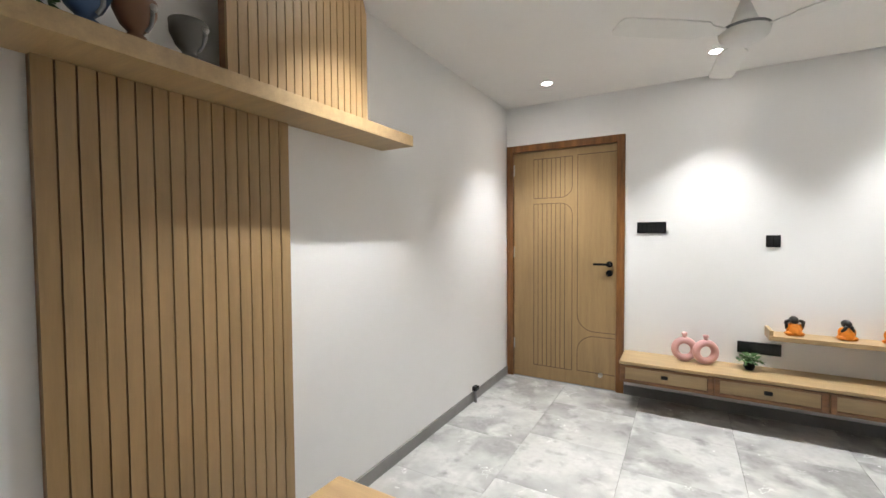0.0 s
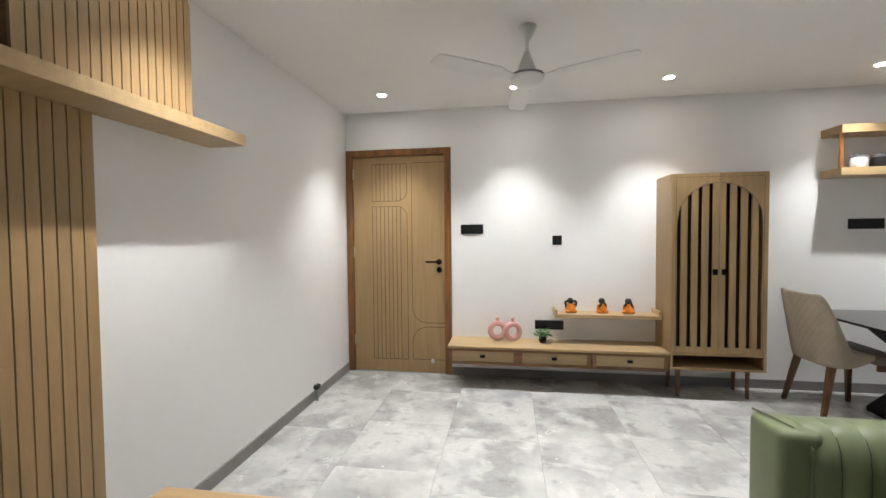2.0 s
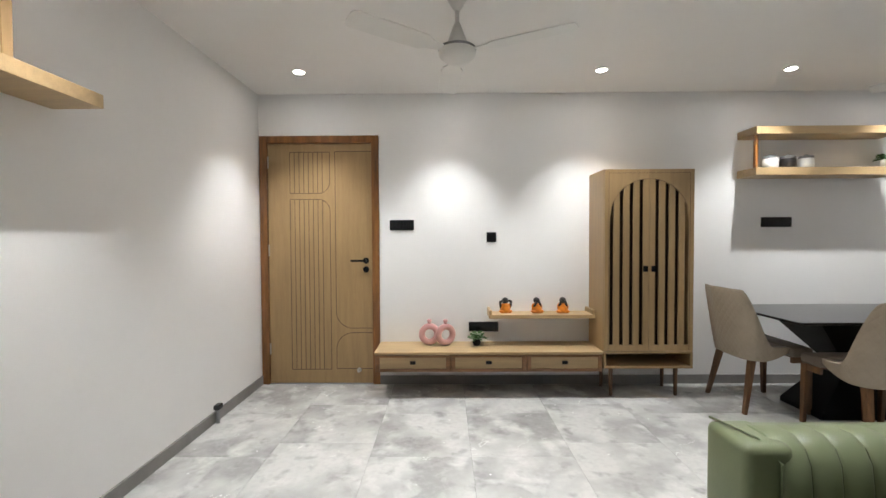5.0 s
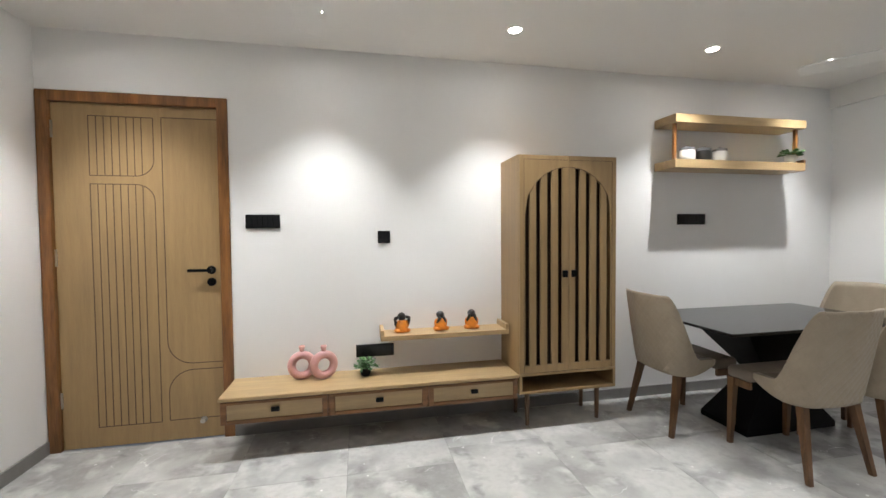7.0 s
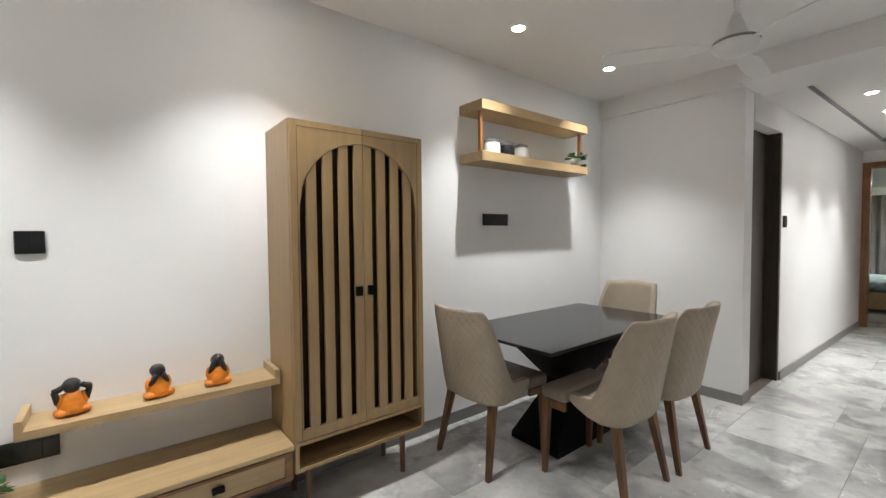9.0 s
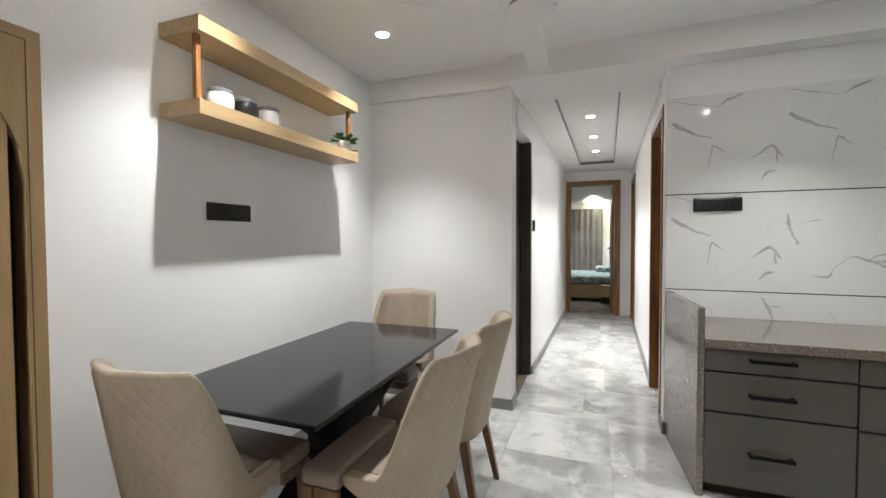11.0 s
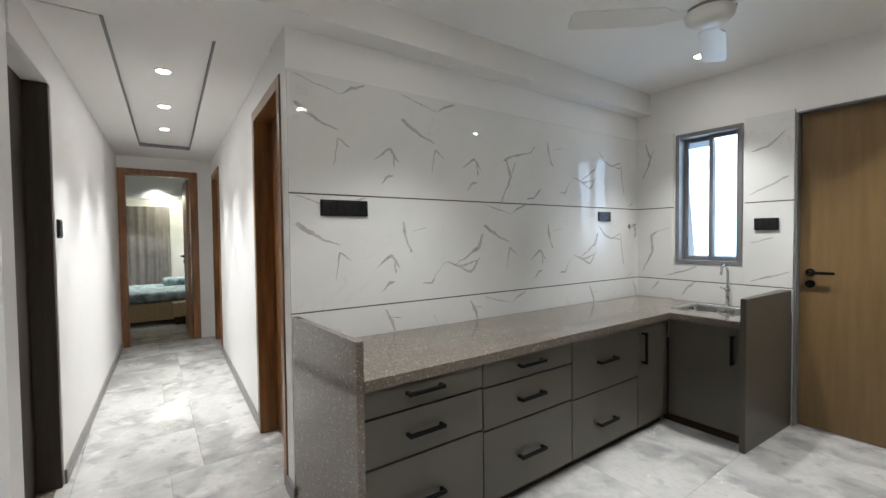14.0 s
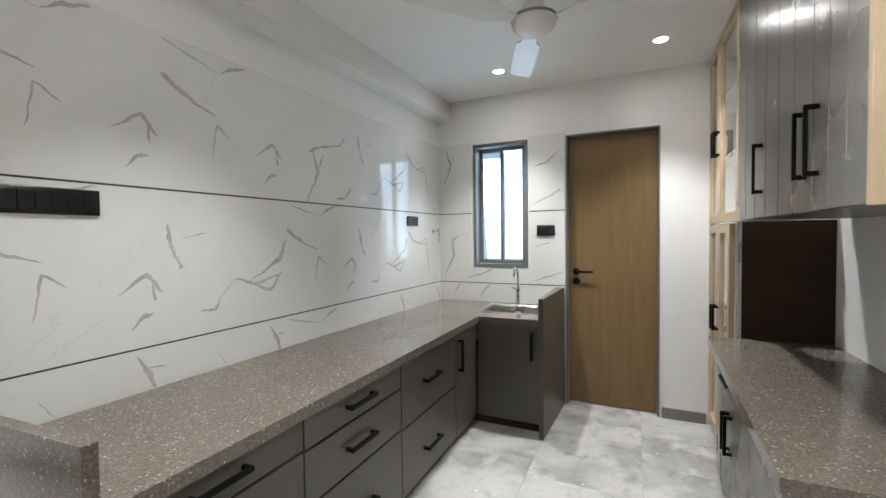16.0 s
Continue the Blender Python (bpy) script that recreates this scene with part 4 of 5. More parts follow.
# ---- dining chairs ----
def chair():
    t = thing("dining_chair", "taupe upholstered dining chair with a quilted wrap-round back and walnut legs", "chair", (0, 0, 0), 0, "chairs round the dining table")
    # plan path of the shell, from the front of one side round the back (at -y) to the other
    path = []
    for k in range(13):
        path.append((-0.225, 0.06 - 0.17 * k / 12))
    for k in range(1, 13):
        a = math.pi + (math.pi / 2) * k / 12
        path.append((-0.225 + 0.10 + 0.10 * math.cos(a), -0.11 + 0.10 * math.sin(a)))
    for k in range(1, 11):
        path.append((-0.125 + 0.25 * k / 10, -0.21 - 0.012 * math.sin(math.pi * k / 10)))
    path += [(-x, y) for x, y in path[:25][::-1]][1:]
    L = [0.0]
    for a, b in zip(path, path[1:]):
        L.append(L[-1] + math.dist(a, b))
    tot = L[-1]
    nz = 30
    outer, inner = [], []
    for (x, y), l in zip(path, L):
        s = abs(l / tot - 0.5) * 2
        e = min(1, max(0, (s - 0.43) / 0.33))
        drop = e * e * (3 - 2 * e)
        topz = 0.885 - 0.40 * drop - 0.012 * (s / 0.4) ** 2 * (s < 0.3) - (0.007 if s >= 0.3 else 0)
        botz = 0.375 + 0.07 * max(0, (s - 0.6) / 0.4) ** 2
        d = Vector((x, y + 0.02, 0))
        nrm = Vector((x / 0.225**1, (y + 0.0) / 0.21 if y < 0 else 0, 0)).normalized()
        co, ci = [], []
        for j in range(nz + 1):
            z = botz + (topz - botz) * j / nz
            lean = 0.27 * max(0, z - 0.46) * max(0.0, 1 - s * 0.9)
            flare = 1.03 - 0.05 * max(0, z - 0.60) - 0.10 * max(0, 0.46 - z) / 0.09 * 0.5
            q = 0.0
            if s < 0.62 and 0.42 < z < topz - 0.03:
                q = 0.003
            end = math.sqrt(max(0, 1 - (max(0, j / nz - 0.94) / 0.06) ** 2))
            th = 0.045 * (0.35 + 0.65 * end)
            p = Vector((x * flare, y * flare - lean, z))
            co.append((p + nrm * q)[:])
            ci.append((p - nrm * th)[:])
        outer.append(co), inner.append(ci)
    bm = bmesh.new()
    O = [[bm.verts.new(p) for p in c] for c in outer]
    I = [[bm.verts.new(p) for p in c] for c in inner]
    for a, b in zip(range(len(O) - 1), range(1, len(O))):
        for j in range(nz):
            bm.faces.new((O[a][j], O[b][j], O[b][j + 1], O[a][j + 1]))
            bm.faces.new((I[b][j], I[a][j], I[a][j + 1], I[b][j + 1]))
        bm.faces.new((O[a][nz], O[b][nz], I[b][nz], I[a][nz]))
        bm.faces.new((O[b][0], O[a][0], I[a][0], I[b][0]))
    for e in (0, -1):
        for j in range(nz):
            f = (O[e][j], O[e][j + 1], I[e][j + 1], I[e][j])
            bm.faces.new(f if e == 0 else f[::-1])
    lay = bm.loops.layers.uv.new("path")
    along = {}
    for c, l in zip(O, L):
        for v in c:
            along[v] = l
    for f in bm.faces:
        quilted = all(v in along for v in f.verts)
        f.material_index = 0 if quilted and 0.09 < sum(along[v] for v in f.verts) / 4 < tot - 0.09 else 1
        for lp in f.loops:
            lp[lay].uv = (along.get(lp.vert, 0), lp.vert.co.z)
    bmesh.ops.recalc_face_normals(bm, faces=bm.faces)
    part("backrest", bm, [M["quilt"], M["fab"]], t, smooth=True)
    part("seat", bm_box((-0.185, -0.16, 0.40), (0.185, 0.08, 0.47), 0.02, seg=3), M["fabd"], t, smooth=True)
    bm = bm_box((-0.225, 0.085, 0.405), (0.225, 0.24, 0.472), 0.022, seg=3)
    part("seat_front", bm, M["fabd"], t, smooth=True)
    for lo, hi in (((-0.215, 0.095, 0.362), (-0.195, 0.19, 0.404)), ((0.195, 0.095, 0.362), (0.215, 0.19, 0.404)), ((-0.182, 0.20, 0.362), (0.182, 0.222, 0.404)), ((-0.15, -0.16, 0.365), (0.15, -0.14, 0.40))):
        part("rail", bm_box(lo, hi, 0.003), M["walnut"], t)
    for sx in (-1, 1):
        bm = bmesh.new()
        for z, x, y, r in ((0.404, 0.202, 0.212, 0.019), (0, 0.208, 0.222, 0.012)):
            [bm.verts.new((sx * x + a * r, y + b * r, z)) for a, b in ((-1, -1), (1, -1), (1, 1), (-1, 1))]
        bm.verts.ensure_lookup_table()
        v = bm.verts
        for i in range(4):
            j = (i + 1) % 4
            bm.faces.new((v[i], v[j], v[4 + j], v[4 + i]))
        bm.faces.new((v[0], v[1], v[2], v[3])), bm.faces.new((v[7], v[6], v[5], v[4]))
        bmesh.ops.recalc_face_normals(bm, faces=bm.faces)
        part("leg", bm, M["walnut"], t)
        bm = bmesh.new()
        for z, x, y, r in ((0.385, 0.165, -0.15, 0.020), (0, 0.205, -0.225, 0.012)):
            [bm.verts.new((sx * x + a * r, y + b * r, z)) for a, b in ((-1, -1), (1, -1), (1, 1), (-1, 1))]
        bm.verts.ensure_lookup_table()
        v = bm.verts
        for i in range(4):
            j = (i + 1) % 4
            bm.faces.new((v[i], v[j], v[4 + j], v[4 + i]))
        bm.faces.new((v[0], v[1], v[2], v[3])), bm.faces.new((v[7], v[6], v[5], v[4]))
        bmesh.ops.recalc_face_normals(bm, faces=bm.faces)
        part("leg", bm, M["walnut"], t)
    return t


c = chair()
c.matrix_basis = pose(2.415, 3.205, 0, 0, 0, -90)
copy_thing(c, pose(2.70, 2.655, 0, 0, 0, 0))
copy_thing(c, pose(3.205, 2.64, 0, 0, 0, 1))
copy_thing(c, pose(3.72, 3.17, 0, 0, 0, 90))


# ---- ceiling fans ----
def fan(at, angles, label="white three-blade ceiling fan, at rest", up=0.0):
    t = thing("ceiling_fan", label, "fan", at)
    part("canopy", bm_lathe([(0.055, 0), (0.05, -0.02), (0.018, -0.075), (0.012, -0.08)], 28), M["white"], t, smooth=True)
    part("rod", bm_tube([(0, 0, -0.07), (0, 0, up - 0.20)], 0.011, 12), M["white"], t)
    part("lower_cup", bm_lathe([(0.014, up - 0.14), (0.024, up - 0.165), (0.042, up - 0.215), (0.056, up - 0.255)], 28), M["white"], t, smooth=True)
    part("motor", bm_lathe([(0.05, up - 0.25), (0.085, up - 0.265), (0.095, up - 0.282), (0.09, up - 0.305), (0.065, up - 0.325), (0.02, up - 0.332)], 36), M["white"], t, smooth=True)
    part("trim_band", bm_lathe([(0.094, up - 0.267), (0.0965, up - 0.27), (0.0965, up - 0.276), (0.094, up - 0.279)], 36), M["alu"], t)
    for a in angles:
        bm = bmesh.new()
        pts = [(0.10, 0.022), (0.17, 0.035), (0.20, 0.055), (0.35, 0.058), (0.55, 0.056), (0.575, 0.05), (0.585, 0.03)]
        tilt = 0.16
        top = [bm.verts.new((x, y, up - 0.282 + y * tilt)) for x, y in pts] + [bm.verts.new((x, -y, up - 0.282 - y * tilt)) for x, y in pts[::-1]]
        dn = [bm.verts.new(v.co + Vector((0, 0, -0.006))) for v in top]
        bm.faces.new(top), bm.faces.new(dn[::-1])
        for i in range(len(top)):
            j = (i + 1) % len(top)
            bm.faces.new((top[j], top[i], dn[i], dn[j]))
        bmesh.ops.rotate(bm, verts=bm.verts, cent=(0, 0, 0), matrix=Matrix.Rotation(radians(a), 3, "Z"))
        bmesh.ops.recalc_face_normals(bm, faces=bm.faces)
        part("blade", bm, M["white"], t)
    return t


fan((0.155, 2.22, CEIL), (216, 334, 95))
fan((3.02, 2.195, CEIL), (5, 125, 245), up=-0.045)
fan((3.00, 0.12, CEIL), (-70, 50, 170), up=0.035)


# ---- switches ----
def plate(at, w, h, normal, modules, label):
    """A black switch plate on a wall; normal: y- (north wall), x- (east), y+ (south)."""
    t = thing("switch_plate", label, "switch", at, {"y-": 0, "x-": -90 - 1.85, "y+": 180}[normal])
    part("frame", bm_box((-w / 2, -0.011, -h / 2), (w / 2, -0.0005, h / 2), 0.003), M["bplast"], t)
    for i in range(modules):
        a = -w / 2 + 0.008 + (w - 0.016) * i / modules
        part("rocker", bm_box((a + 0.001, -0.0145, -h / 2 + 0.01), (a + (w - 0.016) / modules - 0.001, -0.0112, h / 2 - 0.01), 0.0015), M["bplast"], t)
    return t


plate((-0.279, N, 1.361), 0.206, 0.087, "y-", 6, "long black switch plate beside the entrance door")
plate((0.481, N, 1.255), 0.082, 0.084, "y-", 2, "square black switch plate above the console")
plate((0.412, N, 0.492), 0.252, 0.084, "y-", 6, "long black socket plate just above the console")
plate((2.886, N, 1.372), 0.255, 0.084, "y-", 6, "long black switch plate under the dining shelf")
plate((east_x(1.258, -0.015), 1.258, 1.440), 0.252, 0.083, "x-", 6, "long black switch plate on the marble tiles")
plate((east_x(-0.905, -0.015), -0.905, 1.437), 0.16, 0.075, "x-", 4, "black switch plate on the marble tiles near the corner")
plate((3.241, S + 0.015, 1.353), 0.14, 0.083, "y+", 3, "black socket plate between the window and the back door")
askew(plate((5.185, HN, 1.352), 0.08, 0.10, "y-", 2, "small dark switch plate in the corridor"), HALL_PIVOT)

# ---- ornaments ----
def ring_vase(at, turn, label):
    t = thing("ring_vase", label, "vase", at, turn, "pink ring vases")
    pts = [(0.063 * math.cos(2 * math.pi * i / 36), 0, 0.090 + 0.065 * math.sin(2 * math.pi * i / 36)) for i in range(36)]
    bm = bmesh.new()
    rings = []
    for i in range(36):
        a = 2 * math.pi * i / 36
        c, u = Vector(pts[i]), Vector((math.cos(a), 0, math.sin(a)))
        rings.append([bm.verts.new(c + 0.0255 * (math.cos(b) * u + math.sin(b) * Vector((0, 1, 0)))) for b in [2 * math.pi * k / 14 for k in range(14)]])
    for i in range(36):
        for k in range(14):
            bm.faces.new((rings[i][k], rings[i][(k + 1) % 14], rings[(i + 1) % 36][(k + 1) % 14], rings[(i + 1) % 36][k]))
    bmesh.ops.recalc_face_normals(bm, faces=bm.faces)
    part("body", bm, M["pink"], t, smooth=True)
    part("neck", bm_lathe([(0.014, 0.172), (0.014, 0.188), (0.018, 0.194), (0.019, 0.212), (0.014, 0.213), (0.012, 0.196)], 18), M["pink"], t, smooth=True)


ring_vase((-0.045, 3.515, 0.3665), 8, "pink ring-shaped vase on the console half behind its twin")
ring_vase((0.088, 3.495, 0.3665), 22, "glossy pink ring-shaped ceramic vase on the console, beside a plant")
pot_plant("small trailing plant in a black pot on the console", (0.345, 3.50, 0.3665), 0.034, 0.06, M["black"], 100, 0.062, 0.085, 0.032, 5, 0.8)


def monk(at, turn, arms, size=0.95):
    """A seated child figurine: robe, head and hair in one plain mesh."""
    bm = bmesh.new()

    def blob(c, r, s, mi, n=12):
        k = len(bm.faces)
        made = bmesh.ops.create_uvsphere(bm, u_segments=n, v_segments=max(6, n // 2 + 2), radius=r)
        for v in made["verts"]:
            v.co = Vector((v.co.x * s[0], v.co.y * s[1], v.co.z * s[2])) + Vector(c)
        for f in {f for v in made["verts"] for f in v.link_faces}:
            f.material_index, f.smooth = mi, True

    blob((0, 0, 0.016), 0.056, (1.0, 0.72, 0.3), 0, 16)
    blob((0, -0.022, 0.014), 0.03, (1.3, 0.7, 0.42), 0, 12)
    blob((0, 0.006, 0.05), 0.034, (1, 0.8, 1.15), 0, 16)
    old = set(bm.faces)
    bm_lathe([(0.046, 0.012), (0.044, 0.03), (0.036, 0.06), (0.028, 0.08), (0.014, 0.092)], 18, (0, 0.003, 0), bm)
    for f in set(bm.faces) - old:
        f.material_index, f.smooth = 0, True
    for sx in (-1, 1):
        blob((sx * 0.03, -0.018, 0.016), 0.022, (1.2, 0.9, 0.7), 0)
        blob((sx * 0.033, -0.003, 0.055), 0.016, (1, 0.9, 1.9), 0)
    blob((0, 0.0, 0.108), 0.0275, (1, 1, 1), 1, 16)
    blob((0, 0.007, 0.111), 0.029, (1.0, 0.9, 0.92), 1, 16)
    for a, b in arms:
        k = [Vector(a), (Vector(a) + Vector(b)) / 2 + Vector((0, -0.006, 0.0)), Vector(b)]
        old = set(bm.faces)
        bm_tube(k, [0.0125, 0.011, 0.010], 8, bm)
        for f in set(bm.faces) - old:
            f.material_index, f.smooth = 1, True
    ob = new("monk_figurine", mesh_of("monk_figurine", bm, [M["orange"], M["hair"]]))
    ob.location, ob.rotation_euler = at, (0, 0, radians(turn))
    ob.scale = (size, size, size)
    return ob


for (x, y), turn, arms, lab in (
    ((0.585, 3.525), 10, [((-0.04, 0, 0.05), (-0.052, -0.004, 0.098)), ((-0.052, -0.004, 0.098), (-0.026, -0.008, 0.112)), ((0.04, 0, 0.05), (0.052, -0.004, 0.098)), ((0.052, -0.004, 0.098), (0.026, -0.008, 0.112))], "black and orange seated figurine covering its ears"),
    ((0.845, 3.525), 12, [((-0.036, 0, 0.05), (-0.012, -0.026, 0.098)), ((0.036, 0, 0.05), (0.012, -0.026, 0.098))], "black and orange seated figurine covering its mouth"),
    ((1.06, 3.525), -8, [((-0.036, 0, 0.05), (-0.014, -0.025, 0.112)), ((0.036, 0, 0.05), (0.014, -0.025, 0.112))], "black and orange seated figurine covering its eyes"),
):
    tagged(monk((x, y, 0.6265), turn, arms), lab, "figurine", "three seated figurines")

# ---- kitchen: marble wall ----
ZC = 0.762
XC = east_x(S + 0.015, -0.015)  # the tiled corner
YT = 1.53


def skew_slab(z0, z1, off, y0=S + 0.016, y1=YT, depth=0.015):
    return bm_poly([(east_x(y0, off), y0, z0), (east_x(y0, off + depth), y0, z0), (east_x(y1, off + depth), y1, z0), (east_x(y1, off), y1, z0)], (0, 0, z1 - z0))


# printed strokes of one tile: across from its left edge, up from its lower joint, half-width; and where each print is laid
PRINTS = {
    "slash": [[(0.0, 0.44, 9), (0.07, 0.395, 10), (0.15, 0.352, 5), (0.225, 0.33, 2)], [(0.195, 0.15, 1), (0.222, 0.29, 5), (0.285, 0.245, 2)], [(0.415, 0.20, 1), (0.51, 0.264, 8), (0.57, 0.195, 4)],
              [(0.53, 0.25, 4), (0.54, 0.165, 5)], [(0.455, 0.07, 1), (0.50, 0.115, 8), (0.535, 0.12, 2)], [(0.0, 0.575, 2), (0.13, 0.54, 3), (0.24, 0.515, 1), (0.30, 0.555, 7), (0.37, 0.578, 4)]],
    "fork": [[(0.006, 0.455, 4), (0.016, 0.38, 9), (0.03, 0.33, 4), (0.06, 0.28, 8)], [(0.58, 0.385, 9), (0.54, 0.295, 10), (0.415, 0.225, 4), (0.35, 0.19, 2)], [(0.28, 0.22, 2), (0.40, 0.185, 8), (0.54, 0.215, 3)],
             [(0.36, 0.19, 3), (0.48, 0.145, 8), (0.555, 0.235, 3)], [(0.12, 0.10, 2), (0.19, 0.095, 6), (0.228, 0.16, 2), (0.29, 0.215, 1)], [(0.06, 0.40, 1), (0.16, 0.42, 2)]],
    "arch": [[(0.165, 0.28, 10), (0.27, 0.32, 6), (0.41, 0.35, 3), (0.465, 0.405, 4)], [(0.195, 0.283, 3), (0.235, 0.18, 12), (0.20, 0.10, 5), (0.145, 0.005, 6)], [(0.28, 0.28, 2), (0.24, 0.20, 5)],
             [(0.33, 0.0, 3), (0.385, 0.035, 6), (0.45, 0.045, 4), (0.52, 0.11, 8)]],
    "loop": [[(0.0, 0.44, 6), (0.10, 0.36, 8), (0.17, 0.34, 9), (0.30, 0.38, 3)], [(0.30, 0.38, 3), (0.31, 0.25, 6), (0.345, 0.11, 3)], [(0.17, 0.34, 3), (0.30, 0.33, 5)], [(0.40, 0.02, 2), (0.47, 0.05, 4)]],
    "crack": [[(0.16, 0.60, 1), (0.20, 0.50, 2), (0.24, 0.44, 1)], [(0.47, 0.57, 2), (0.51, 0.50, 10), (0.53, 0.44, 5)], [(0.51, 0.52, 3), (0.57, 0.51, 2)]],
}
ROWS = (("crack", "crack", "slash", "crack", "crack"), ("slash", "fork", "slash", "fork", "loop"), ("slash", "slash", "arch", "fork", "loop"))
SOUTH = [[(4.10, 2.06, 4), (4.05, 1.93, 9), (4.07, 1.86, 5), (4.12, 1.77, 7)], [(4.06, 1.92, 3), (4.02, 2.0, 2)], [(3.88, 1.345, 2), (3.98, 1.32, 3), (4.04, 1.285, 10), (4.03, 1.15, 9), (4.08, 1.05, 4), (4.12, 0.97, 3)],
         [(3.34, 1.86, 2), (3.24, 1.885, 8), (3.14, 1.97, 3)], [(3.35, 1.56, 2), (3.24, 1.61, 6), (3.12, 1.67, 8)], [(3.34, 1.22, 2), (3.2, 1.26, 5)], [(3.93, 0.95, 2), (3.80, 0.99, 6), (3.68, 1.035, 5)],
         [(3.34, 0.95, 2), (3.22, 0.99, 6), (3.11, 1.03, 5)], [(3.80, 0.80, 2), (3.74, 0.88, 8), (3.69, 0.915, 3)], [(4.04, 0.83, 3), (3.97, 0.90, 5)]]


def strokes(lines, at, seed):
    """Ribbons with uneven edges along each line of (across, up, half-width in mm); at() puts them on the wall."""
    rnd, bm = random.Random(seed), bmesh.new()
    for line in lines:
        pts = []
        for (a, b, w), (c, d_, w2) in zip(line, line[1:]):
            for k in range(7):
                f = k / 7
                g = f * f * (3 - 2 * f)
                pts.append((a + (c - a) * f + rnd.uniform(-0.0025, 0.0025), b + (d_ - b) * (0.5 * f + 0.5 * g) + rnd.uniform(-0.002, 0.002), (w + (w2 - w) * f) * rnd.uniform(0.6, 1.1) * 0.00125))
        pts.append((*line[-1][:2], 0.0003))
        pts[0] = (*pts[0][:2], 0.0003)
        prev = None
        for k, (u, v, w) in enumerate(pts):
            p, q = pts[max(0, k - 1)], pts[min(len(pts) - 1, k + 1)]
            n = Vector((-(q[1] - p[1]), q[0] - p[0])).normalized() * w
            pair = bm.verts.new(at(u + n.x, v + n.y)), bm.verts.new(at(u - n.x, v - n.y))
            if prev:
                bm.faces.new((prev[0], pair[0], pair[1], prev[1]))
            prev = pair
    return bm


for row, (z0, z1, zj) in enumerate(((ZC + 0.001, 0.918, 0.325), (0.9245, 1.5035, 0.9215), (1.5105, 2.10, 1.507))):
    tile = tagged(part("marble_tile", skew_slab(z0, z1, -0.015), M["marble"]), kind="structure")
    for col, name in enumerate(ROWS[row]):
        yl = 1.505 - 0.585 * col
        lines = [[p for p in line if z0 < zj + p[1] < z1 and yl - p[0] > S + 0.03] for line in PRINTS[name]]
        part("vein", strokes([l for l in lines if len(l) > 1], lambda u, v: (east_x(yl - u, -0.0154), yl - u, zj + v), row * 10 + col), M["vein"], tile)
    tagged(part("marble_tile", bm_box((3.866, S, z0), (XC, S + 0.015, z1), 0.001), M["marble"]), kind="structure")
    tagged(part("marble_tile", bm_box((3.094, S, z0), (3.37, S + 0.015, z1), 0.001), M["marble"]), kind="structure")
tile = tagged(part("marble_tile", bm_box((3.3705, S, 0.9245), (3.8655, S + 0.015, 1.045), 0.001), M["marble"]), kind="structure")
tagged(part("marble_tile", bm_box((3.3705, S, ZC + 0.001), (3.8655, S + 0.015, 0.918), 0.001), M["marble"]), kind="structure")
part("vein", strokes(SOUTH, lambda u, v: (u, S + 0.0154, v), 99), M["vein"], tile)
for z0, z1 in ((0.9182, 0.9243), (1.5037, 1.5103)):
    tagged(part("tile_joint", skew_slab(z0, z1, -0.0144, depth=0.012), M["joint"]), kind="structure")
solid("tile_joint", (3.094, S + 0.002, 0.9182), (XC, S + 0.0144, 0.9243), M["joint"])
solid("tile_joint", (3.866, S + 0.002, 1.5037), (XC, S + 0.0144, 1.5103), M["joint"])
solid("tile_joint", (3.094, S + 0.002, 1.5037), (3.37, S + 0.0144, 1.5103), M["joint"])

# worktop, L-shaped, with the sink's cut-out
FX, FY = 3.585, -0.765
t = thing("worktop", "brown-grey granite L-shaped kitchen worktop", "worktop")
sx0, sx1, sy0, sy1 = 3.215, 3.66, -1.315, -0.955
bm = bm_poly([(FX, FY, ZC - 0.042), (east_x(FY, -0.016), FY, ZC - 0.042), (east_x(1.4985, -0.016), 1.4985, ZC - 0.042), (FX + 0.01, 1.4545, ZC - 0.042)], (0, 0, 0.042))
part("slab", bm, M["granite"], t)
bm = bm_box((3.166, sy1, ZC - 0.042), (XC - 0.001, FY - 0.0005, ZC), 0)
bm_box((3.166, S + 0.016, ZC - 0.042), (sx0, sy1, ZC), 0, bm)
bm_box((sx1, S + 0.016, ZC - 0.042), (XC - 0.001, sy1, ZC), 0, bm)
bm_box((sx0, S + 0.016, ZC - 0.042), (sx1, sy0, ZC), 0, bm)
part("return_slab", bm, M["granite"], t)
t = thing("granite_side_panel", "brown-grey granite upright panel closing the worktop's end", "panel")
part("panel", bm_poly([(3.598, 1.456, 0), (east_x(1.5, -0.016), 1.500, 0), (east_x(1.528, -0.016), 1.528, 0), (3.598, 1.486, 0)], (0, 0, 0.91)), M["granite"], t)
t = thing("laminate_side_panel", "dark grey-brown upright panel beside the sink cabinet", "panel")
part("panel", bm_poly([(3.135, -0.725, 0), (3.100, S + 0.001, 0), (3.1655, S + 0.001, 0), (3.165, -0.725, 0)], (0, 0, 0.908)), M["grey"], t)

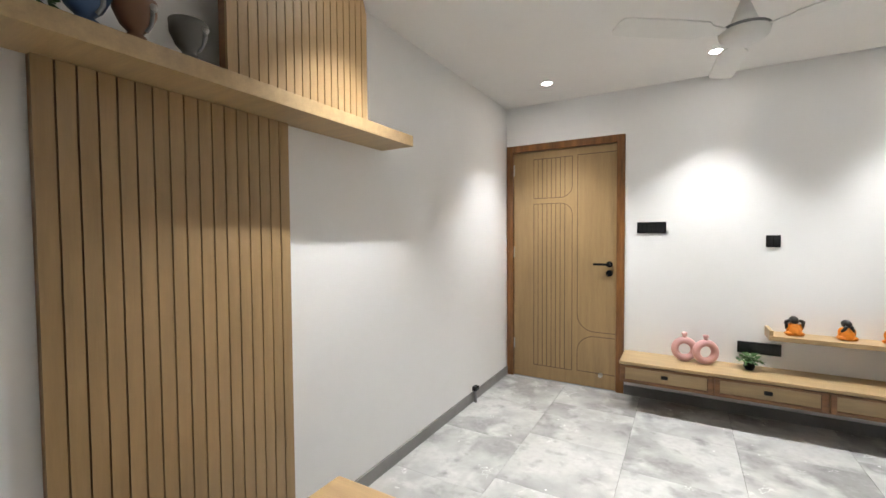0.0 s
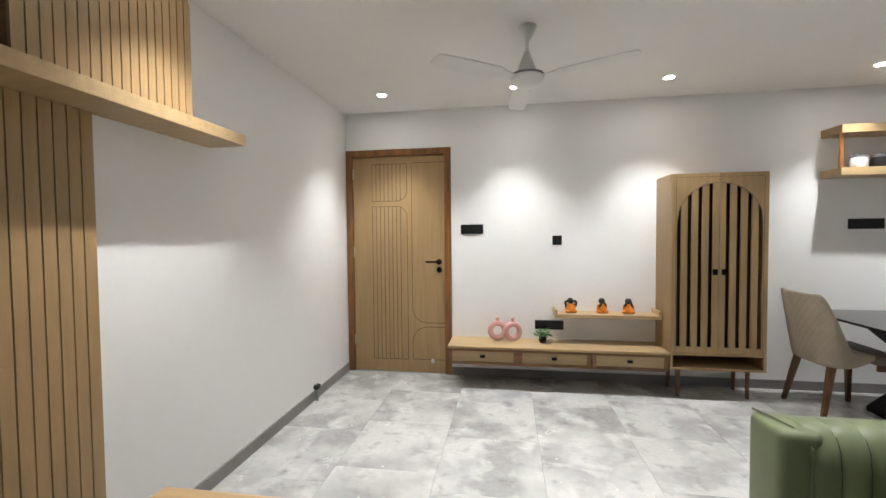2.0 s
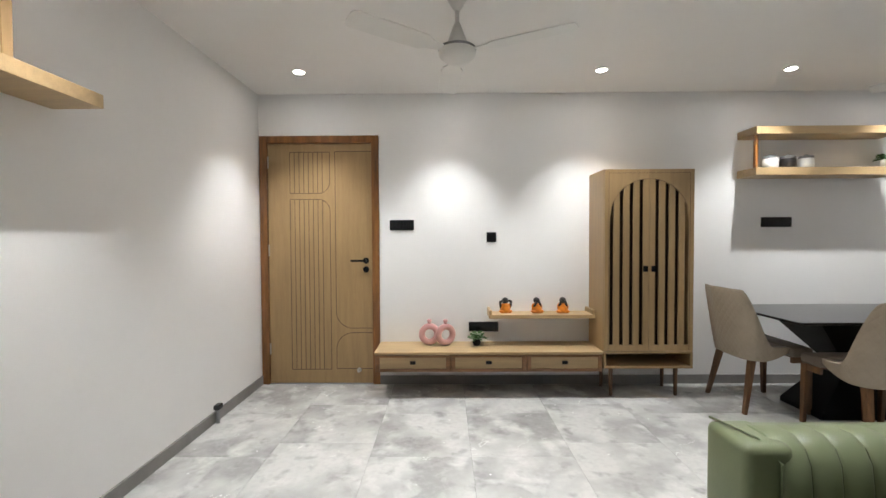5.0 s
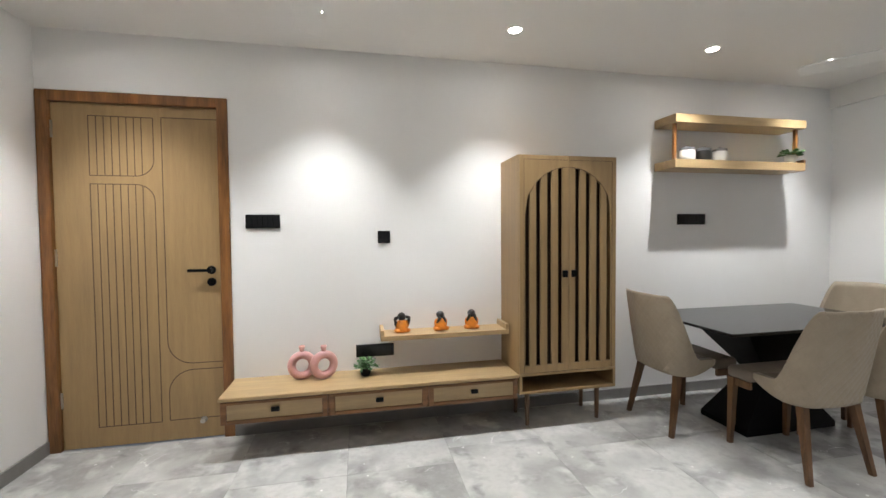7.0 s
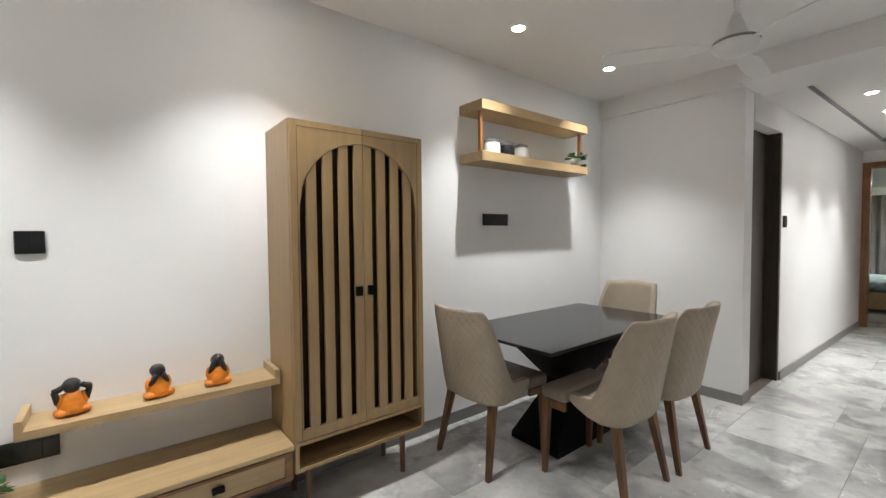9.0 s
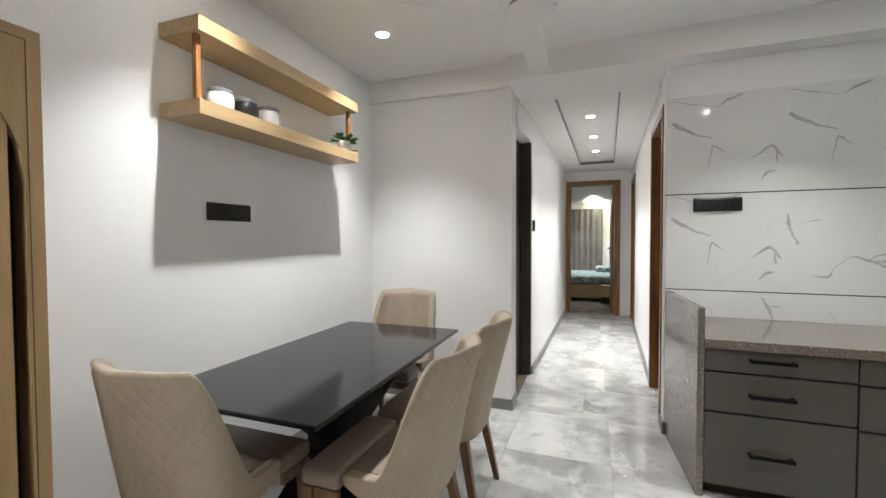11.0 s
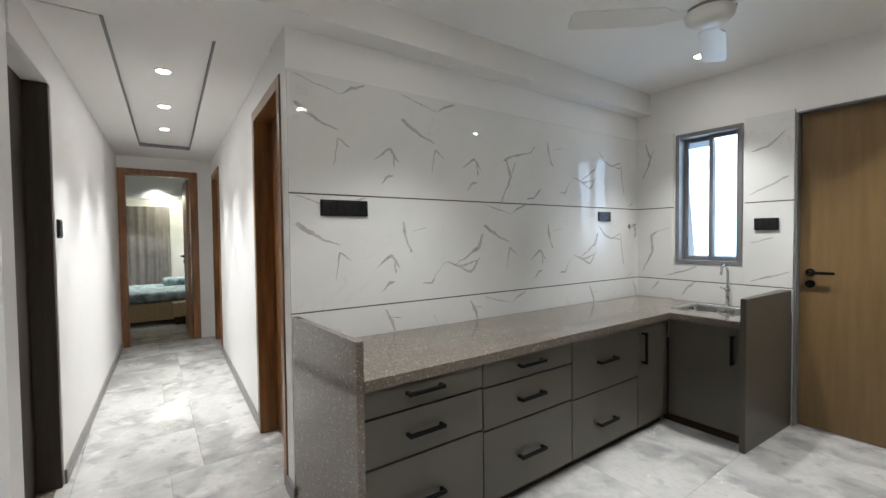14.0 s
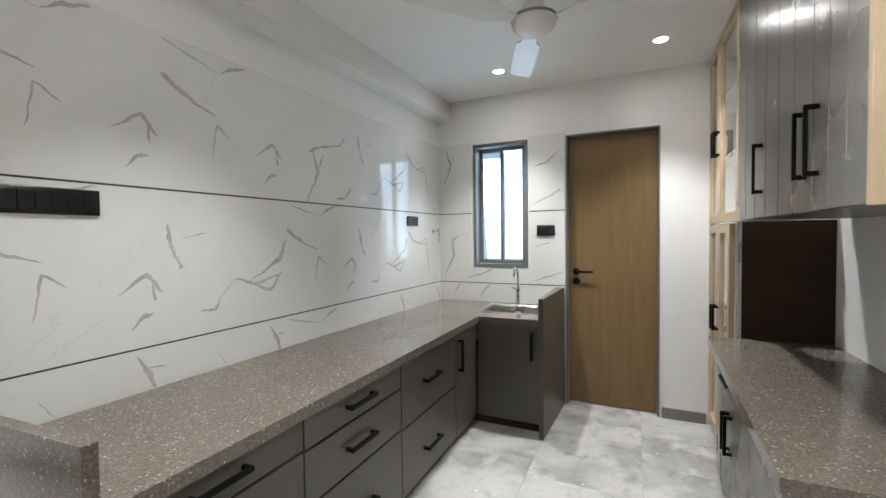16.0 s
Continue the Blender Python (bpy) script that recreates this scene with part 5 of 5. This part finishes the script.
t = thing("sink", "stainless steel sink set in the worktop", "sink", ((sx0 + sx1) / 2, (sy0 + sy1) / 2, ZC))
a, b = (sx1 - sx0) / 2, (sy1 - sy0) / 2
bm = bmesh.new()
rr = []
for x, y, z in ((a + 0.012, b + 0.012, 0.001), (a + 0.01, b + 0.01, 0.004), (a - 0.012, b - 0.012, 0.003), (a - 0.02, b - 0.02, -0.006), (a - 0.03, b - 0.03, -0.15), (a - 0.05, b - 0.05, -0.165)):
    rr.append([bm.verts.new((x * sx, y * sy, z)) for sx, sy in ((-1, -1), (1, -1), (1, 1), (-1, 1))])
for p, q in zip(rr, rr[1:]):
    for i in range(4):
        bm.faces.new((p[i], p[(i + 1) % 4], q[(i + 1) % 4], q[i]))
bm.faces.new(rr[-1])
part("basin", bm, M["steel"], t)
part("drain", bm_lathe([(0.03, -0.1645), (0.028, -0.162), (0.01, -0.163)], 20), M["chrome"], t)
t = thing("tap", "chrome swan-neck tap behind the sink", "tap", (3.46, -1.352, ZC))
part("base", bm_lathe([(0.022, 0), (0.022, 0.008), (0.014, 0.014), (0.013, 0.10), (0.017, 0.105), (0.017, 0.13), (0.011, 0.14)], 20), M["chrome"], t, smooth=True)
part("spout", bm_tube([(0, 0, 0.13), (0, 0, 0.25), (0, 0.02, 0.285), (0, 0.06, 0.30), (0, 0.10, 0.285), (0, 0.115, 0.25), (0, 0.115, 0.235)], 0.009, 12), M["chrome"], t, smooth=True)
part("lever", bm_tube([(0.015, 0, 0.12), (0.05, 0, 0.135)], 0.006, 10), M["chrome"], t)
t = thing("wall_valve", "small chrome valve on the marble tiles", "tap", (east_x(-1.25, -0.015), -1.25, 1.36))
part("rose", bm_tube([(-0.001, 0, 0), (-0.006, 0, 0)], 0.022, 16), M["chrome"], t)
part("stem", bm_tube([(-0.006, 0, 0), (-0.05, 0, 0), (-0.055, 0, -0.03)], 0.009, 12), M["chrome"], t)
part("spout", bm_tube([(-0.055, 0, -0.03), (-0.058, 0.01, -0.09)], 0.006, 10), M["chrome"], t)
part("handle", bm_box((-0.06, -0.025, 0.008), (-0.04, 0.025, 0.02), 0.004), M["chrome"], t)


def bar_handle(parent, c, length, axis, out, r=0.0075):
    """A black bar handle on two square feet; c: its middle on the front, axis along which it runs, out: the front's normal."""
    c, axis, out = Vector(c), Vector(axis), Vector(out)
    bm = bmesh.new()
    for s in (-1, 1):
        foot = c + axis * s * (length / 2 - 0.008)
        p, q = foot + out * 0.0005, foot + out * 0.032
        lo = [min(p[i], q[i]) - (0 if out[i] else 0.007) for i in range(3)]
        hi = [max(p[i], q[i]) + (0 if out[i] else 0.007) for i in range(3)]
        bm_box(lo, hi, 0.001, bm)
    p, q = c - axis * length / 2 + out * 0.030, c + axis * length / 2 + out * 0.030
    lo = [min(p[i], q[i]) - (0 if axis[i] else r) for i in range(3)]
    hi = [max(p[i], q[i]) + (0 if axis[i] else r) for i in range(3)]
    bm_box(lo, hi, 0.002, bm)
    return part("handle", bm, M["black"], parent, "black bar handle")


def east_unit(label, y0, y1, rows, hc, hl=0.175):
    t = thing("base_cabinet", label, "cabinet", (0, 0, 0), 0, "kitchen base cabinets")
    # dark-coloured block, so the gaps between fronts look shaded
    bm = bm_box((3.63, y0 + 0.001, 0.06), (EK - 0.017, y1 - 0.001, 0.719), 0)
    part("body", bm, M["dark"], t)
    part("plinth", bm_box((3.66, y0 + 0.001, 0), (3.675, y1 - 0.001, 0.0595)), M["dark"], t)
    for z0, z1, hz in rows:
        d = part("drawer_front", bm_box((3.61, y0 + 0.0022, z0 + 0.005), (3.6295, y1 - 0.0022, z1 - 0.005), 0.001), M["grey"], t)
        bar_handle(d, (3.61, hc, hz), hl, (0, 1, 0), (-1, 0, 0))
    return t


east_unit("grey base cabinet with three drawers at the worktop's end", 0.877, 1.453, ((0.06, 0.415, 0.235), (0.415, 0.607, 0.510), (0.607, 0.719, 0.675)), 1.19)
east_unit("grey base cabinet with three drawers", 0.244, 0.874, ((0.06, 0.402, 0.226), (0.402, 0.60, 0.505), (0.60, 0.719, 0.668)), 0.57)
east_unit("grey base cabinet with two deep drawers", -0.412, 0.241, ((0.06, 0.394, 0.208), (0.394, 0.719, 0.566)), -0.065)
t = thing("corner_cabinet", "grey narrow corner base cabinet with one door", "cabinet")
part("body", bm_box((3.63, -0.785, 0.06), (EK - 0.017, -0.416, 0.719)), M["dark"], t)
part("plinth", bm_box((3.66, -0.785, 0), (3.675, -0.416, 0.0595)), M["dark"], t)
d = part("door", bm_box((3.61, -0.783, 0.062), (3.6295, -0.4165, 0.7175), 0.001), M["grey"], t)
bar_handle(d, (3.61, -0.46, 0.57), 0.20, (0, 0, 1), (-1, 0, 0))
t = thing("sink_cabinet", "dark grey sink base cabinet with one door", "cabinet")
part("body", bm_box((3.167, S + 0.02, 0.06), (3.629, -0.82, 0.58)), M["dark"], t)
part("plinth", bm_box((3.167, -0.85, 0), (3.655, -0.83, 0.0595)), M["dark"], t)
d = part("door", bm_box((3.168, -0.8195, 0.062), (3.609, -0.80, 0.7175), 0.001), M["grey"], t)
bar_handle(d, (3.225, -0.80, 0.58), 0.18, (0, 0, 1), (0, 1, 0))

# ---- kitchen: west side ----
WX = 1.72
t = thing("worktop", "brown-grey granite worktop on the cabinets opposite the marble wall", "worktop")
part("slab", bm_poly([(WX + 0.001, -0.70, ZC - 0.042), (2.25, -0.70, ZC - 0.042), (2.312, 0.76, ZC - 0.042), (WX + 0.001, 0.76, ZC - 0.042)], (0, 0, 0.042)), M["granite"], t)
part("end_panel", bm_box((WX + 0.001, 0.728, 0), (2.30, 0.758, ZC - 0.0425), 0.002), M["granite"], t)
t = thing("base_cabinet", "grey base cabinet with drawers and doors under the second worktop", "cabinet", (0, 0, 0), 0, "kitchen base cabinets")
part("body", bm_box((WX + 0.001, -0.66, 0.06), (2.19, 0.727, 0.719)), M["dark"], t)
part("plinth", bm_box((2.15, -0.66, 0), (2.16, 0.727, 0.0595)), M["dark"], t)
for y0, y1, z0, z1, hor in ((0.02, 0.725, 0.56, 0.719, 1), (0.02, 0.725, 0.30, 0.56, 1), (0.02, 0.725, 0.06, 0.30, 1), (-0.66, 0.02, 0.56, 0.719, 1), (-0.32, 0.02, 0.06, 0.56, 0), (-0.66, -0.32, 0.06, 0.56, 0)):
    d = part("front", bm_box((2.1905, y0 + 0.0015, z0 + 0.0015), (2.21, y1 - 0.0015, z1 - 0.0015), 0.001), M["greyl"], t)
    if hor:
        bar_handle(d, (2.21, (y0 + y1) / 2, (z0 + z1) / 2), 0.16, (0, 1, 0), (1, 0, 0))
    else:
        bar_handle(d, (2.21, -0.29 if y0 > -0.4 else -0.35, 0.40), 0.18, (0, 0, 1), (1, 0, 0))
t = thing("wall_cabinet", "grey wall cabinet with grooved doors and long black handles", "cabinet")
part("body", bm_box((WX + 0.001, -0.55, 1.375), (2.129, 0.70, CEIL - 0.002)), M["grey"], t)
for y0, y1 in ((-0.548, -0.085), (-0.082, 0.384), (0.387, 0.70)):
    n = 3
    d = part("door", bm_box((2.1292, y0, 1.376), (2.140, y1, CEIL - 0.003), 0.001), M["greyl"], t)
    for i in range(n):
        a, b = y0 + (y1 - y0) * i / n, y0 + (y1 - y0) * (i + 1) / n
        part("board", bm_box((2.1402, a + (0.0012 if i else 0), 1.376), (2.149, b - (0.0012 if i < n - 1 else 0), CEIL - 0.003), 0.002), M["greyl"], d)
    hy = {-0.548: -0.125, -0.082: 0.34, 0.387: 0.43}[y0]
    bar_handle(d, (2.149, hy, 1.57), 0.20, (0, 0, 1), (1, 0, 0), 0.0055)
part("end_panel", bm_box((WX + 0.001, 0.701, 1.372), (2.152, 0.72, CEIL - 0.002), 0.001), M["cream"], t)
t = thing("dark_side_panel", "dark brown panel between the worktop and the tall cabinet", "panel")
part("panel", bm_box((WX + 0.001, -0.73, 0), (2.10, -0.702, 1.3745), 0.001), M["dark"], t)
part("edge_strip", bm_box((2.1005, -0.73, 0), (2.112, -0.702, 1.3745), 0.001), M["steel"], t)
t = thing("tall_cabinet", "tall pale wood cabinet with glazed doors in two tiers", "cabinet", (0, 0, 0))
for nm, lo, hi in (
    ("side_panel", (WX + 0.001, S + 0.001, 0.06), (2.12, S + 0.02, CEIL - 0.002)),
    ("side_panel", (WX + 0.001, -0.751, 0.06), (2.12, -0.733, 1.372)),
    ("side_panel", (WX + 0.001, -0.57, 1.376), (2.12, -0.552, CEIL - 0.002)),
    ("back", (WX + 0.001, S + 0.021, 0.06), (1.735, -0.752, CEIL - 0.002)),
):
    part(nm, bm_box(lo, hi), M["white"], t)
for z in (0.06, 0.45, 0.85, 1.355, 1.75, 2.10, 2.45):
    part("shelf", bm_box((1.7355, S + 0.021, z), (2.12, -0.752, z + 0.016)), M["white"], t)
for z0, z1, hz in ((0.06, 1.366, 0.80), (1.378, CEIL - 0.004, 1.85)):
    for y0, y1, hy in ((S + 0.003, -1.078, -1.11), (-1.075, -0.752 if z0 < 1 else -0.553, -1.045)):
        fw = 0.05
        bm = bm_box((2.1205, y0, z0), (2.148, y0 + fw, z1), 0.002)
        bm_box((2.1205, y1 - fw, z0), (2.148, y1, z1), 0.002, bm)
        bm_box((2.1205, y0 + fw, z0), (2.148, y1 - fw, z0 + fw), 0.002, bm)
        bm_box((2.1205, y0 + fw, z1 - fw), (2.148, y1 - fw, z1), 0.002, bm)
        d = part("door", bm, M["cream"], t)
        g = part("pane", bm_box((2.130, y0 + fw, z0 + fw), (2.134, y1 - fw, z1 - fw)), M["glass"], d)
        g.visible_shadow = False
        bar_handle(d, (2.148, hy, hz), 0.15, (0, 0, 1), (1, 0, 0))

# ---- bedroom seen through the far doorway ----
t = thing("bed", "bed with a teal patterned sheet and pillow", "bed", (9.9, 1.35, 0))
part("base", bm_box((0, 0, 0.05), (1.7, 2.1, 0.315), 0.01), M["oakh"], t)
part("mattress", bm_box((0.04, 0.02, 0.317), (1.66, 2.08, 0.475), 0.06, seg=3), M["sheet"], t, smooth=True)
part("pillow", bm_box((1.05, 0.05, 0.477), (1.5, 0.55, 0.60), 0.05, seg=3), M["sheet"], t, smooth=True)
t = thing("bench_box", "low wooden box beside the bed", "chest", (9.62, 1.58, 0))
part("body", bm_box((0, 0, 0.12), (0.27, 0.23, 0.33), 0.005), M["oakh"], t)
part("plinth", bm_box((0.02, 0.02, 0), (0.25, 0.21, 0.1195)), M["dark"], t)
t = thing("curtain", "grey pleated full-length curtain", "curtain", (11.80, 1.74, 0.02))
bm = bmesh.new()
cols = []
for i in range(120):
    y = 1.75 * i / 119
    a = 0.035 * math.sin(y * 2 * math.pi / 0.13)
    cols.append([bm.verts.new((a * (0.7 + 0.3 * k), y, 1.90 * k)) for k in (0, 0.5, 1)])
for p, q in zip(cols, cols[1:]):
    for k in range(2):
        bm.faces.new((p[k], q[k], q[k + 1], p[k + 1]))
r = bmesh.ops.solidify(bm, geom=bm.faces[:], thickness=0.004)
part("cloth", bm, M["curtain"], t, smooth=True)
solid("bedroom_pelmet", (11.45, 0.0, 2.04), (11.6, 3.6, 2.499), M["ceil"])

# ---- floor tiles ----
def lay_tiles(name, x0, x1, y0, y1, ox, oy, tw=0.583, tl=0.583, gap=0.0012):
    cache = {}
    i0, i1 = math.floor((x0 - ox) / tw), math.ceil((x1 - ox) / tw)
    for i in range(i0, i1):
        a, b = max(x0, ox + i * tw), min(x1, ox + (i + 1) * tw)
        off = oy + (0.16 if i % 3 == 1 else 0)
        j0, j1 = math.floor((y0 - off) / tl), math.ceil((y1 - off) / tl)
        for j in range(j0, j1):
            c, d = max(y0, off + j * tl), min(y1, off + (j + 1) * tl)
            if b - a < 0.01 or d - c < 0.01:
                continue
            key = (round(b - a, 3), round(d - c, 3))
            if key not in cache:
                w_, l_ = key[0] / 2 - gap / 2, key[1] / 2 - gap / 2
                cache[key] = mesh_of("tile", bm_box((-w_, -l_, -0.01), (w_, l_, 0), 0.0006, seg=1), M["tile"])
            ob = new("tile", cache[key])
            ob.location = ((a + b) / 2, (c + d) / 2, 0)
            ob.parent = TILES


TILES = tagged(new("floor"), kind="structure")
lay_tiles("main", W, 4.435, -3.05, N, 0.235, 2.44)
lay_tiles("main", 4.435, 8.43, 1.25, 2.75, 0.235, 2.44)
lay_tiles("main", 8.44, 11.9, 0.0, 3.6, 0.235, 2.44)
